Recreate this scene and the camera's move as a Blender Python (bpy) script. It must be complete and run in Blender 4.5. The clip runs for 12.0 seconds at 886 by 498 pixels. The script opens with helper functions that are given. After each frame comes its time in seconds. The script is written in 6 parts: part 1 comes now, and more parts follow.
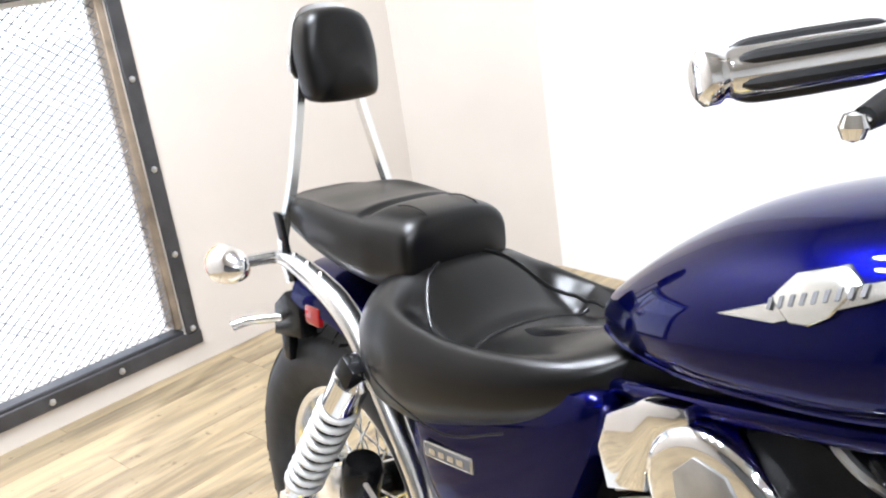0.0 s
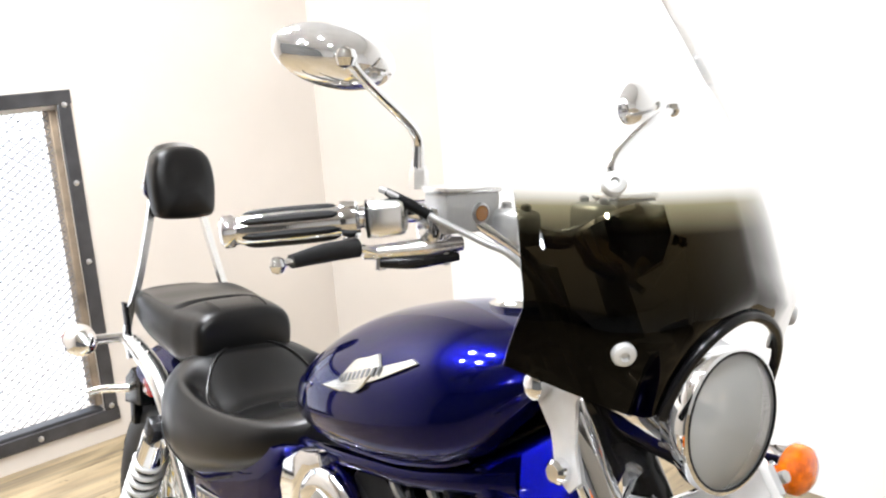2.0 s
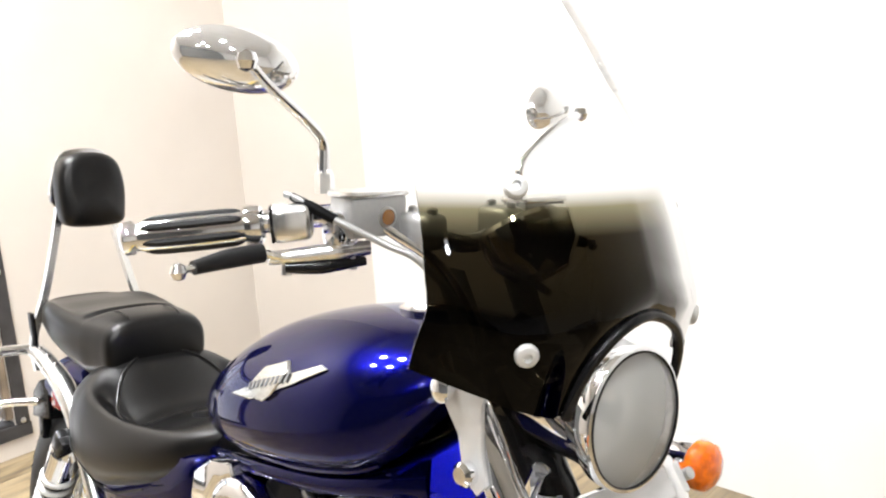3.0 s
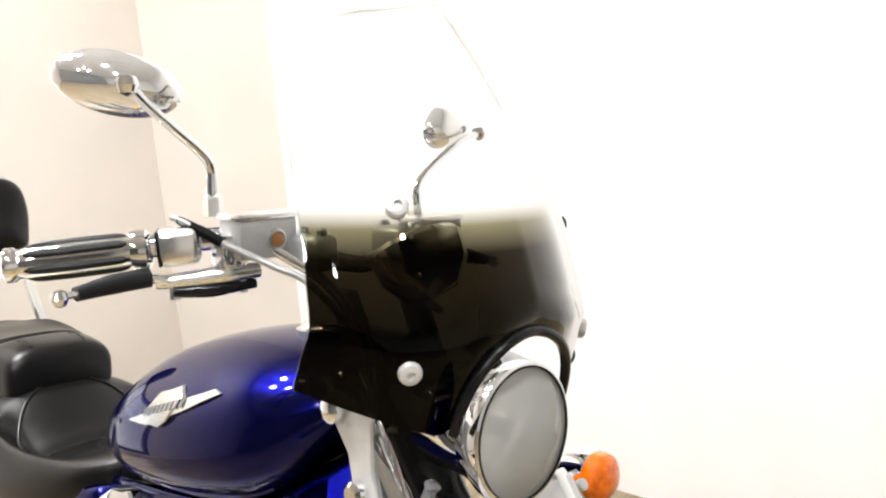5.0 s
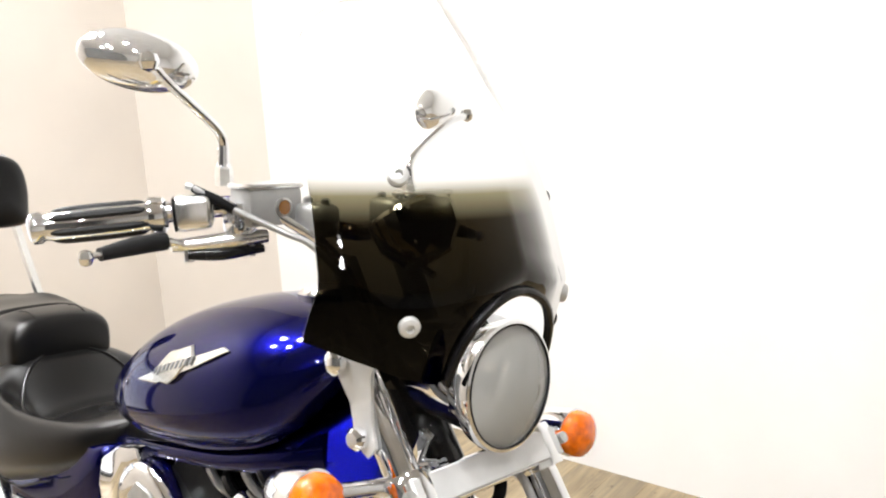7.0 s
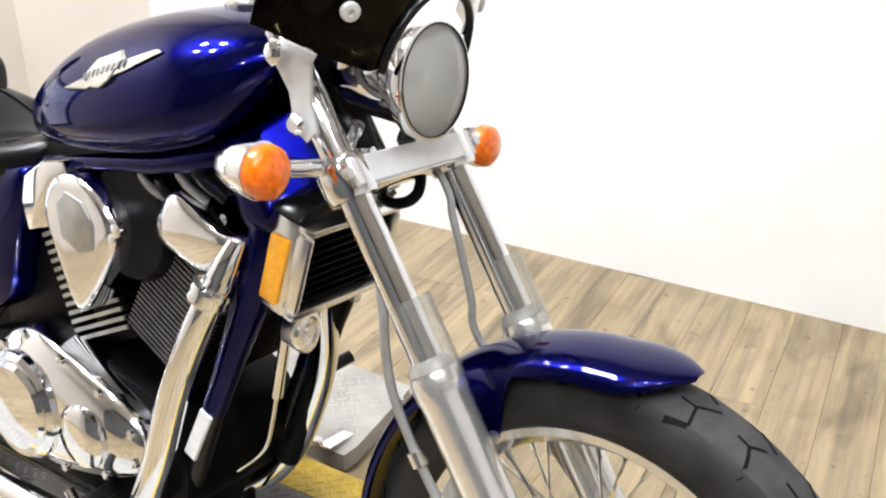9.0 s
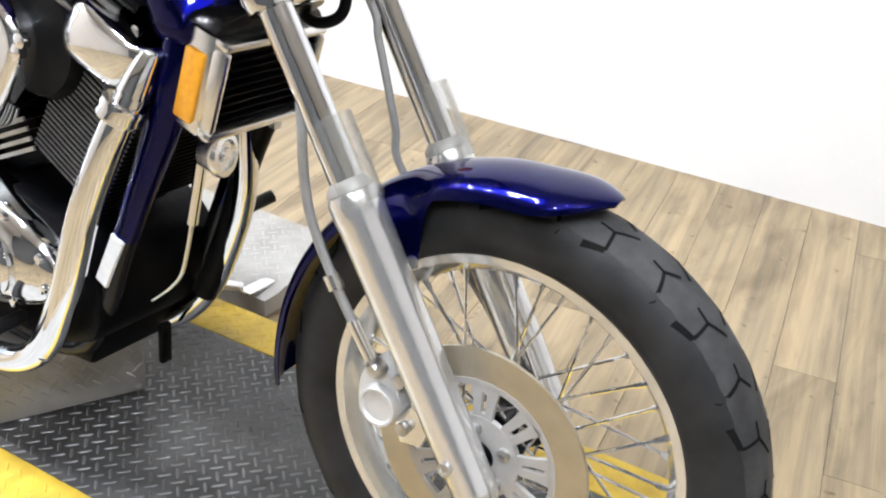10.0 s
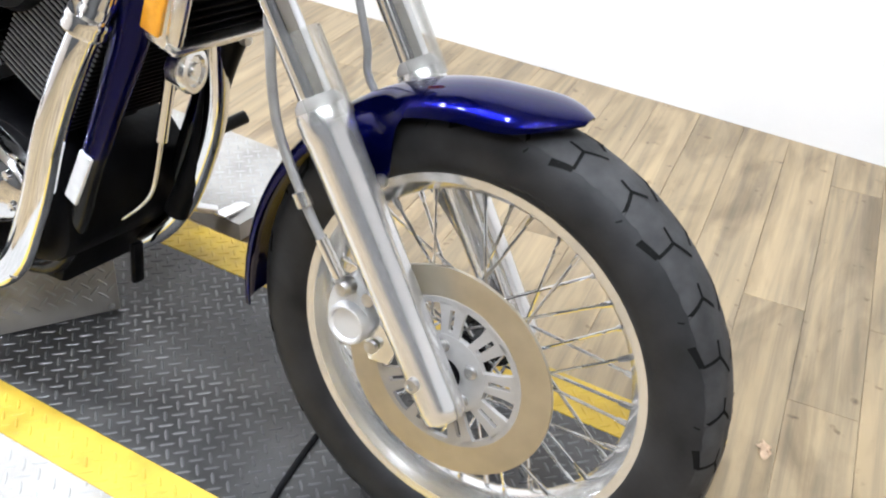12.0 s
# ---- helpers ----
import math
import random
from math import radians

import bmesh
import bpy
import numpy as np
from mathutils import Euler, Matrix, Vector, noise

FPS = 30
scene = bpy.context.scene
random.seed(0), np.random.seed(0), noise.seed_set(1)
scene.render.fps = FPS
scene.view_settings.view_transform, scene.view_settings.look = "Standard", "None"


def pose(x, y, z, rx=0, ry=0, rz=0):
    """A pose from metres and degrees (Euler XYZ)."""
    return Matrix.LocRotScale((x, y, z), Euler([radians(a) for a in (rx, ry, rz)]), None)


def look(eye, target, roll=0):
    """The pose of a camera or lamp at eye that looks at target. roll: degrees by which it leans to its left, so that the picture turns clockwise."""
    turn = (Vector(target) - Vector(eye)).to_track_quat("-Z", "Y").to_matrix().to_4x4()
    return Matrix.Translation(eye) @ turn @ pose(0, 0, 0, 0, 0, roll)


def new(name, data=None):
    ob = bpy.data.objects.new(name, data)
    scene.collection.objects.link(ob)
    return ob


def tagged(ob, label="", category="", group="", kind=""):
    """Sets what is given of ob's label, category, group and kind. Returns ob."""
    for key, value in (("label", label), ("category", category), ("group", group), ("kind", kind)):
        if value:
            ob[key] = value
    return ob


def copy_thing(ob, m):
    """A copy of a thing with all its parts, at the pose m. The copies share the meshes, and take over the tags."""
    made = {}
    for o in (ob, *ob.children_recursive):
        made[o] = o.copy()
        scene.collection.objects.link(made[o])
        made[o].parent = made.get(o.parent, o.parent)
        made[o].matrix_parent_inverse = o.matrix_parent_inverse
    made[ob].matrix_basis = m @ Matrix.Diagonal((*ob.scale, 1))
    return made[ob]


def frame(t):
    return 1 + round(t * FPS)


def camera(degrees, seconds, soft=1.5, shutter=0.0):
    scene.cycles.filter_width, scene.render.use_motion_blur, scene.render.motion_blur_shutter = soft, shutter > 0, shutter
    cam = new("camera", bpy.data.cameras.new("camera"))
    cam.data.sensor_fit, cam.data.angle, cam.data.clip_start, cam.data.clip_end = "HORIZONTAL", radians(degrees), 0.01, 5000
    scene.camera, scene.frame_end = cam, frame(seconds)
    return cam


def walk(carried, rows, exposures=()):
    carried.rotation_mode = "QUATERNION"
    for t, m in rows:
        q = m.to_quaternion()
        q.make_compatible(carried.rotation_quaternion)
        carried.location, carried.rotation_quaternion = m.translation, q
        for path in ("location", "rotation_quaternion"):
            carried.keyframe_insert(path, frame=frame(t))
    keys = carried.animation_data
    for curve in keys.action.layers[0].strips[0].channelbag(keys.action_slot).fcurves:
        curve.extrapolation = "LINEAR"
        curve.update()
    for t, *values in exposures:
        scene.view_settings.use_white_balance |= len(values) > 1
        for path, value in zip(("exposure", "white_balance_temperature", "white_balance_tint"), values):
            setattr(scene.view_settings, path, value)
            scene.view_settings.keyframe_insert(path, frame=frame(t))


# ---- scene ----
cam = camera(49.9, 12.0, soft=2.1)
PATH = [
    (0, (-0.307, -0.713, 1.266), (-1.837, 0.404, 0.626), -8.4),
    (0.5, (-0.050, -0.737, 1.289), (-1.701, 0.271, 0.778), -6.3),
    (1, (0.179, -0.698, 1.311), (-1.498, 0.272, 0.812), -3.8),
    (1.5, (0.249, -0.658, 1.330), (-1.390, 0.400, 0.890), -5.1),
    (2, (0.260, -0.638, 1.330), (-1.312, 0.526, 0.912), -4.5),
    (2.5, (0.267, -0.629, 1.327), (-1.235, 0.620, 0.899), -3.9),
    (3, (0.273, -0.620, 1.326), (-1.203, 0.662, 0.909), -4.2),
    (5, (0.314, -0.590, 1.325), (-1.074, 0.796, 0.936), -4.6),
    (5.5, (0.321, -0.588, 1.325), (-1.051, 0.812, 0.932), -4.3),
    (6, (0.328, -0.597, 1.325), (-1.037, 0.806, 0.920), -4.4),
    (6.5, (0.342, -0.612, 1.323), (-1.033, 0.787, 0.936), -4.2),
    (8.3, (0.397, -0.832, 1.266), (-0.765, 0.677, 0.660), -2.2),
    (8.5, (0.390, -0.829, 1.251), (-0.748, 0.681, 0.603), -2.2),
    (9, (0.387, -0.833, 1.214), (-0.678, 0.667, 0.430), -0.9),
    (9.5, (0.391, -0.833, 1.175), (-0.592, 0.661, 0.279), 1.1),
    (10, (0.403, -0.830, 1.137), (-0.482, 0.659, 0.137), 3.3),
    (10.5, (0.416, -0.840, 1.098), (-0.371, 0.641, 0.009), 5.1),
    (11, (0.434, -0.856, 1.061), (-0.288, 0.602, -0.103), 5.6),
    (11.5, (0.439, -0.857, 1.055), (-0.272, 0.576, -0.145), 4.8),
    (12, (0.423, -0.829, 1.123), (-0.387, 0.620, 0.008), 4.8),
]
walk(cam, [(t, look(eye, target, roll)) for t, eye, target, roll in PATH], [(0, 0.03, 5850, 10), (1.5, 0.0, 6020, 10), (3, -0.05, 6350, 10), (6, -0.14, 6430, 10), (9, -0.09, 6200, 10), (10.5, 0.01, 5850, 10), (12, 0.02, 5800, 10)])

# ---- world and light ----
world = bpy.data.worlds.new("world")
scene.world = world
world.use_nodes = True
wn = world.node_tree.nodes
sky = wn.new("ShaderNodeTexSky")
sky.sky_type, sky.sun_disc = "NISHITA", False
sky.sun_elevation, sky.sun_rotation = radians(40), radians(250)
world.node_tree.links.new(sky.outputs[0], wn["Background"].inputs[0])
wn["Background"].inputs[1].default_value = 0.15
# hazy daylight that falls through the opening
sun_data = bpy.data.lights.new("sun", "SUN")
sun_data.energy, sun_data.angle, sun_data.color = 4.4, radians(14), (1.0, 0.985, 0.96)
new("sun", sun_data).matrix_world = look((-7.2, -2.6, 6.4), (0, 0, 0))

sun_data = bpy.data.lights.new("sun", "SUN")
sun_data.energy, sun_data.angle, sun_data.color = 4.0, radians(0.5), (1.0, 0.95, 0.88)
new("sun", sun_data).matrix_world = look((-9, 3, 8), (-4, 0, 0))

CEIL = 3.4
LAMP_POWER = 36.0
LAMPS = [(x, y) for x in (-2.35, -1.85, -1.35) for y in (-0.75, -0.20)] + [(0.6, -0.5), (1.9, -0.8), (0.45, -1.8), (1.35, -2.4), (0.5, -2.9)]


# ---- mesh helpers ----
def obj(name, bm, material, parent=None, label="", smooth=40):
    """Links a bmesh as one mesh object."""
    me = bpy.data.meshes.new(name)
    bmesh.ops.recalc_face_normals(bm, faces=bm.faces)
    if smooth:
        for f in bm.faces:
            f.smooth = True
        lim = radians(smooth)
        for e in bm.edges:
            if len(e.link_faces) == 2 and e.calc_face_angle(0) > lim:
                e.smooth = False
    bm.to_mesh(me)
    bm.free()
    me.materials.append(material)
    ob = new(name, me)
    if parent is not None:
        ob.parent = parent
    if label:
        tagged(ob, label)
    return ob


def share(name, ob, m, parent=None, label=""):
    """Another object on the mesh of ob."""
    o = new(name, ob.data)
    o.parent = parent if parent is not None else ob.parent
    o.matrix_basis = m
    if label:
        tagged(o, label)
    return o


def V(*a):
    return Vector(a)


def smooth_path(pts, n=6):
    """Catmull-Rom through the points."""
    pts = [Vector(p) for p in pts]
    if len(pts) < 3:
        return pts
    out = []
    ext = [pts[0] * 2 - pts[1]] + pts + [pts[-1] * 2 - pts[-2]]
    for i in range(1, len(ext) - 2):
        a, b, c, d = ext[i - 1:i + 3]
        for k in range(n):
            t = k / n
            out.append(0.5 * ((2 * b) + (c - a) * t + (2 * a - 5 * b + 4 * c - d) * t * t + (3 * b - a - 3 * c + d) * t ** 3))
    out.append(pts[-1])
    return out


def add_loft(bm, rings, closed=True, caps=True):
    """Skins rings of equal length."""
    vr = [[bm.verts.new(p) for p in r] for r in rings]
    n = len(vr[0])
    for a, b in zip(vr, vr[1:]):
        for i in range(n if closed else n - 1):
            j = (i + 1) % n
            bm.faces.new((a[i], a[j], b[j], b[i]))
    if caps and closed:
        bm.faces.new(vr[0][::-1])
        bm.faces.new(vr[-1])
    return bm


def add_tube(bm, pts, r, seg=12, n=6, flat=1.0, loop=False):
    """A tube along a smooth path; r is one radius or one per given point."""
    rs = r if isinstance(r, (list, tuple)) else [r] * len(pts)
    path = smooth_path(pts, n)
    if len(pts) < 3:
        rad = list(rs)
    else:
        rad = []
        for i in range(len(rs) - 1):
            rad += [rs[i] + (rs[i + 1] - rs[i]) * k / n for k in range(n)]
        rad.append(rs[-1])
    up = None
    rings = []
    for i, p in enumerate(path):
        d = (path[min(i + 1, len(path) - 1)] - path[max(i - 1, 0)]).normalized()
        if up is None:
            up = d.orthogonal().normalized() if abs(d.z) > 0.95 else V(0, 0, 1)
        up = (up - d * up.dot(d)).normalized()
        s = d.cross(up)
        rings.append([p + (s * math.cos(a) + up * math.sin(a) * flat) * rad[i] for a in (2 * math.pi * k / seg for k in range(seg))])
    return add_loft(bm, rings)


def tube(pts, r, seg=12, n=6, flat=1.0):
    return add_tube(bmesh.new(), pts, r, seg, n, flat)


def add_lathe(bm, prof, m=Matrix.Identity(4), seg=32, closed=False, caps=True):
    """Turns (radius, along) pairs about the local z axis."""
    rings = []
    for r, h in prof:
        r = max(r, 1e-4)
        rings.append([m @ V(r * math.cos(2 * math.pi * k / seg), r * math.sin(2 * math.pi * k / seg), h) for k in range(seg)])
    if closed:
        rings.append(rings[0])
        add_loft(bm, rings, caps=False)
        bmesh.ops.remove_doubles(bm, verts=bm.verts, dist=1e-5)
        return bm
    return add_loft(bm, rings, caps=caps)


def lathe(prof, m=Matrix.Identity(4), seg=32, closed=False, caps=True):
    return add_lathe(bmesh.new(), prof, m, seg, closed, caps)


def add_box(bm, c, s, m=None, bevel=0.0, seg=2):
    """A box with centre c and sizes s, bevelled."""
    r = bmesh.ops.create_cube(bm, size=1, matrix=(m or Matrix.Identity(4)) @ Matrix.LocRotScale(Vector(c), None, Vector(s)))
    if bevel:
        es = list({e for v in r["verts"] for e in v.link_edges})
        bmesh.ops.bevel(bm, geom=es, offset=bevel, segments=seg, affect="EDGES", profile=0.5)
    return bm


def box(c, s, m=None, bevel=0.0, seg=2):
    return add_box(bmesh.new(), c, s, m, bevel, seg)


def add_prism(bm, outline, d0, d1, axis="y", bevel=0.0, m=None, seg=2):
    """Extrudes a 2D outline along an axis: outline in (x, z) for y, (x, y) for z, (y, z) for x."""
    def at(a, b, d):
        p = {"y": (a, d, b), "z": (a, b, d), "x": (d, a, b)}[axis]
        return (m @ Vector(p)) if m else Vector(p)
    va = [bm.verts.new(at(a, b, d0)) for a, b in outline]
    vb = [bm.verts.new(at(a, b, d1)) for a, b in outline]
    n = len(va)
    fs = [bm.faces.new(va), bm.faces.new(vb[::-1])]
    for i in range(n):
        fs.append(bm.faces.new((va[i], vb[i], vb[(i + 1) % n], va[(i + 1) % n])))
    bmesh.ops.recalc_face_normals(bm, faces=fs)
    if bevel:
        es = list(set(fs[0].edges) | set(fs[1].edges))
        bmesh.ops.bevel(bm, geom=es, offset=bevel, segments=seg, affect="EDGES", profile=0.5)
    return bm


def prism(outline, d0, d1, axis="y", bevel=0.0, m=None, seg=2):
    return add_prism(bmesh.new(), outline, d0, d1, axis, bevel, m, seg)


def round_outline(pts, n=5):
    """A smooth closed outline through the points."""
    k = len(pts)
    out = []
    for i in range(k):
        a, b, c, d = (Vector(pts[(i + j) % k]) for j in (-1, 0, 1, 2))
        for q in range(n):
            t = q / n
            p = 0.5 * ((2 * b) + (c - a) * t + (2 * a - 5 * b + 4 * c - d) * t * t + (3 * b - a - 3 * c + d) * t ** 3)
            out.append((p.x, p.y))
    return out


def curve(x, table):
    """Smooth interpolation in a table of (x, value)."""
    xs, ys = zip(*table)
    if x <= xs[0]:
        return ys[0]
    if x >= xs[-1]:
        return ys[-1]
    for i in range(len(xs) - 1):
        if x <= xs[i + 1]:
            t = (x - xs[i]) / (xs[i + 1] - xs[i])
            m0 = (ys[i + 1] - ys[max(i - 1, 0)]) / (xs[i + 1] - xs[max(i - 1, 0)])
            m1 = (ys[min(i + 2, len(xs) - 1)] - ys[i]) / (xs[min(i + 2, len(xs) - 1)] - xs[i])
            h = xs[i + 1] - xs[i]
            return (2 * t ** 3 - 3 * t * t + 1) * ys[i] + (t ** 3 - 2 * t * t + t) * h * m0 + (-2 * t ** 3 + 3 * t * t) * ys[i + 1] + (t ** 3 - t * t) * h * m1


def axis_to(p, d):
    """A pose at p whose z axis points along d."""
    return Matrix.Translation(p) @ Vector(d).to_track_quat("Z", "Y").to_matrix().to_4x4()


# ---- materials ----
def material(name, color, rough=0.5, metal=0.0, vary=0.0, scale=20.0, bump=0.0, bump_scale=60.0, coat=0.0, rough_vary=0.0, spec=0.5):
    """A principled material with mottled colour, uneven gloss and fine relief."""
    m = bpy.data.materials.new(name)
    m.use_nodes = True
    nt = m.node_tree
    b = nt.nodes["Principled BSDF"]
    b.inputs["Base Color"].default_value = (*color, 1)
    b.inputs["Roughness"].default_value = rough
    b.inputs["Metallic"].default_value = metal
    b.inputs["Specular IOR Level"].default_value = spec
    if coat:
        b.inputs["Coat Weight"].default_value = coat
        b.inputs["Coat Roughness"].default_value = 0.03
    tc = nt.nodes.new("ShaderNodeTexCoord")
    if vary or rough_vary:
        no = nt.nodes.new("ShaderNodeTexNoise")
        no.inputs["Scale"].default_value = scale
        no.inputs["Detail"].default_value = 6
        nt.links.new(tc.outputs["Object"], no.inputs["Vector"])
        if vary:
            rp = nt.nodes.new("ShaderNodeValToRGB")
            rp.color_ramp.elements[0].position, rp.color_ramp.elements[1].position = 0.3, 0.7
            rp.color_ramp.elements[0].color = (*[c * (1 - vary) for c in color], 1)
            rp.color_ramp.elements[1].color = (*[min(1, c * (1 + vary)) for c in color], 1)
            nt.links.new(no.outputs["Fac"], rp.inputs["Fac"])
            nt.links.new(rp.outputs["Color"], b.inputs["Base Color"])
        if rough_vary:
            mr = nt.nodes.new("ShaderNodeMapRange")
            mr.inputs["To Min"].default_value = max(0.0, rough - rough_vary)
            mr.inputs["To Max"].default_value = min(1.0, rough + rough_vary)
            nt.links.new(no.outputs["Fac"], mr.inputs["Value"])
            nt.links.new(mr.outputs["Result"], b.inputs["Roughness"])
    if bump:
        nb = nt.nodes.new("ShaderNodeTexNoise")
        nb.inputs["Scale"].default_value = bump_scale
        nb.inputs["Detail"].default_value = 8
        nt.links.new(tc.outputs["Object"], nb.inputs["Vector"])
        bp = nt.nodes.new("ShaderNodeBump")
        bp.inputs["Strength"].default_value = bump
        bp.inputs["Distance"].default_value = 0.002
        nt.links.new(nb.outputs["Fac"], bp.inputs["Height"])
        nt.links.new(bp.outputs["Normal"], b.inputs["Normal"])
    return m


def emitter(name, color, strength):
    m = bpy.data.materials.new(name)
    m.use_nodes = True
    b = m.node_tree.nodes["Principled BSDF"]
    b.inputs["Base Color"].default_value = (*color, 1)
    b.inputs["Emission Color"].default_value = (*color, 1)
    b.inputs["Emission Strength"].default_value = strength
    return m


def clear(name, color, rough=0.03, gloss=1.0, haze=0.0):
    """Thin clear plastic or glass: see-through colour under a Fresnel gloss."""
    m = bpy.data.materials.new(name)
    m.use_nodes = True
    nt = m.node_tree
    nt.nodes.clear()
    out = nt.nodes.new("ShaderNodeOutputMaterial")
    tr = nt.nodes.new("ShaderNodeBsdfTransparent")
    tr.inputs["Color"].default_value = (*color, 1)
    gl = nt.nodes.new("ShaderNodeBsdfGlossy")
    gl.inputs["Roughness"].default_value = rough
    fr = nt.nodes.new("ShaderNodeFresnel")
    fr.inputs["IOR"].default_value = 1.45
    mul = nt.nodes.new("ShaderNodeMath")
    mul.operation = "MULTIPLY"
    mul.inputs[1].default_value = gloss
    mix = nt.nodes.new("ShaderNodeMixShader")
    nt.links.new(fr.outputs["Fac"], mul.inputs[0])
    nt.links.new(mul.outputs["Value"], mix.inputs["Fac"])
    under = tr.outputs["BSDF"]
    if haze:
        df = nt.nodes.new("ShaderNodeBsdfDiffuse")
        df.inputs["Color"].default_value = (0.85, 0.85, 0.84, 1)
        hz = nt.nodes.new("ShaderNodeMixShader")
        hz.inputs["Fac"].default_value = haze
        nt.links.new(tr.outputs["BSDF"], hz.inputs[1])
        nt.links.new(df.outputs["BSDF"], hz.inputs[2])
        under = hz.outputs["Shader"]
    nt.links.new(under, mix.inputs[1])
    nt.links.new(gl.outputs["BSDF"], mix.inputs[2])
    nt.links.new(mix.outputs["Shader"], out.inputs["Surface"])
    return m, tr


def random_tint(mat, color, amount, grain=(2.0, 40.0, 40.0), dark=0.45):
    """Wood: each piece its own tone, with grain along its x axis and darker knots."""
    nt = mat.node_tree
    b = nt.nodes["Principled BSDF"]
    tc = nt.nodes.new("ShaderNodeTexCoord")
    oi = nt.nodes.new("ShaderNodeObjectInfo")
    mp = nt.nodes.new("ShaderNodeMapping")
    mp.inputs["Scale"].default_value = grain
    addv = nt.nodes.new("ShaderNodeVectorMath")
    cb = nt.nodes.new("ShaderNodeCombineXYZ")
    sc = nt.nodes.new("ShaderNodeMath")
    sc.operation = "MULTIPLY"
    sc.inputs[1].default_value = 37.0
    nt.links.new(oi.outputs["Random"], sc.inputs[0])
    for i in range(3):
        nt.links.new(sc.outputs[0], cb.inputs[i])
    nt.links.new(tc.outputs["Object"], addv.inputs[0])
    nt.links.new(cb.outputs[0], addv.inputs[1])
    nt.links.new(addv.outputs[0], mp.inputs["Vector"])
    no = nt.nodes.new("ShaderNodeTexNoise")
    no.inputs["Scale"].default_value = 1.0
    no.inputs["Detail"].default_value = 8
    no.inputs["Roughness"].default_value = 0.65
    no.inputs["Distortion"].default_value = 0.6
    nt.links.new(mp.outputs[0], no.inputs["Vector"])
    n2 = nt.nodes.new("ShaderNodeTexNoise")
    n2.inputs["Scale"].default_value = 1.0
    n2.inputs["Detail"].default_value = 5
    n2.inputs["Distortion"].default_value = 1.2
    m3 = nt.nodes.new("ShaderNodeMapping")
    m3.inputs["Scale"].default_value = (2.2, 8.0, 8.0)
    nt.links.new(addv.outputs[0], m3.inputs["Vector"])
    nt.links.new(m3.outputs[0], n2.inputs["Vector"])
    r1 = nt.nodes.new("ShaderNodeValToRGB")
    e = r1.color_ramp.elements
    e[0].position, e[1].position = 0.32, 0.62
    e[0].color = (color[0] * dark * 0.95, color[1] * dark, color[2] * dark * 1.12, 1)
    e[1].color = (*color, 1)
    nt.links.new(no.outputs["Fac"], r1.inputs["Fac"])
    r2 = nt.nodes.new("ShaderNodeValToRGB")
    e = r2.color_ramp.elements
    e[0].position, e[1].position = 0.33, 0.55
    e[0].color, e[1].color = (0.42, 0.40, 0.38, 1), (1, 1, 1, 1)
    nt.links.new(n2.outputs["Fac"], r2.inputs["Fac"])
    mx = nt.nodes.new("ShaderNodeMixRGB")
    mx.blend_type = "MULTIPLY"
    mx.inputs[0].default_value = 0.8
    nt.links.new(r1.outputs[0], mx.inputs[1])
    nt.links.new(r2.outputs[0], mx.inputs[2])
    hs = nt.nodes.new("ShaderNodeHueSaturation")
    mr = nt.nodes.new("ShaderNodeMapRange")
    mr.inputs["To Min"].default_value, mr.inputs["To Max"].default_value = 1 - amount, 1 + amount
    nt.links.new(oi.outputs["Random"], mr.inputs["Value"])
    nt.links.new(mr.outputs[0], hs.inputs["Value"])
    vo = nt.nodes.new("ShaderNodeTexNoise")
    vo.inputs["Scale"].default_value = 26.0
    vo.inputs["Detail"].default_value = 3
    nt.links.new(addv.outputs[0], vo.inputs["Vector"])
    r3 = nt.nodes.new("ShaderNodeValToRGB")
    e = r3.color_ramp.elements
    e[0].position, e[1].position = 0.66, 0.76
    e[0].color, e[1].color = (1, 1, 1, 1), (0.42, 0.36, 0.30, 1)
    nt.links.new(vo.outputs["Fac"], r3.inputs["Fac"])
    m2 = nt.nodes.new("ShaderNodeMixRGB")
    m2.blend_type = "MULTIPLY"
    m2.inputs[0].default_value = 1.0
    nt.links.new(mx.outputs[0], m2.inputs[1])
    nt.links.new(r3.outputs[0], m2.inputs[2])
    nt.links.new(m2.outputs[0], hs.inputs["Color"])
    nt.links.new(hs.outputs[0], b.inputs["Base Color"])
    bp = nt.nodes.new("ShaderNodeBump")
    bp.inputs["Strength"].default_value, bp.inputs["Distance"].default_value = 0.25, 0.001
    nt.links.new(no.outputs["Fac"], bp.inputs["Height"])
    nt.links.new(bp.outputs[0], b.inputs["Normal"])
    return mat


M_WALL = material("wall_paint", (0.765, 0.757, 0.743), 0.6, vary=0.03, scale=3, bump=0.15, bump_scale=180)
M_CREAM = material("cream_wall_paint", (0.595, 0.545, 0.490), 0.6, vary=0.05, scale=2, bump=0.15, bump_scale=180)
M_CEIL = material("ceiling_paint", (0.58, 0.58, 0.57), 0.8, vary=0.1, scale=3)
M_BACKWALL = material("back_wall_paint", (0.09, 0.09, 0.09), 0.7, vary=0.1, scale=2)
M_TRIM = material("trim_paint", (0.78, 0.76, 0.73), 0.45, vary=0.03, scale=8)
M_WOOD = random_tint(material("floor_wood", (0.45, 0.33, 0.2), 0.40), (0.372, 0.281, 0.162), 0.07, (1.3, 34, 34), 0.58)
M_JOINT = material("floor_joint", (0.17, 0.13, 0.085), 0.9)
M_IRON = material("frame_iron", (0.035, 0.034, 0.036), 0.45, vary=0.4, scale=14, bump=0.3, bump_scale=40, rough_vary=0.12)
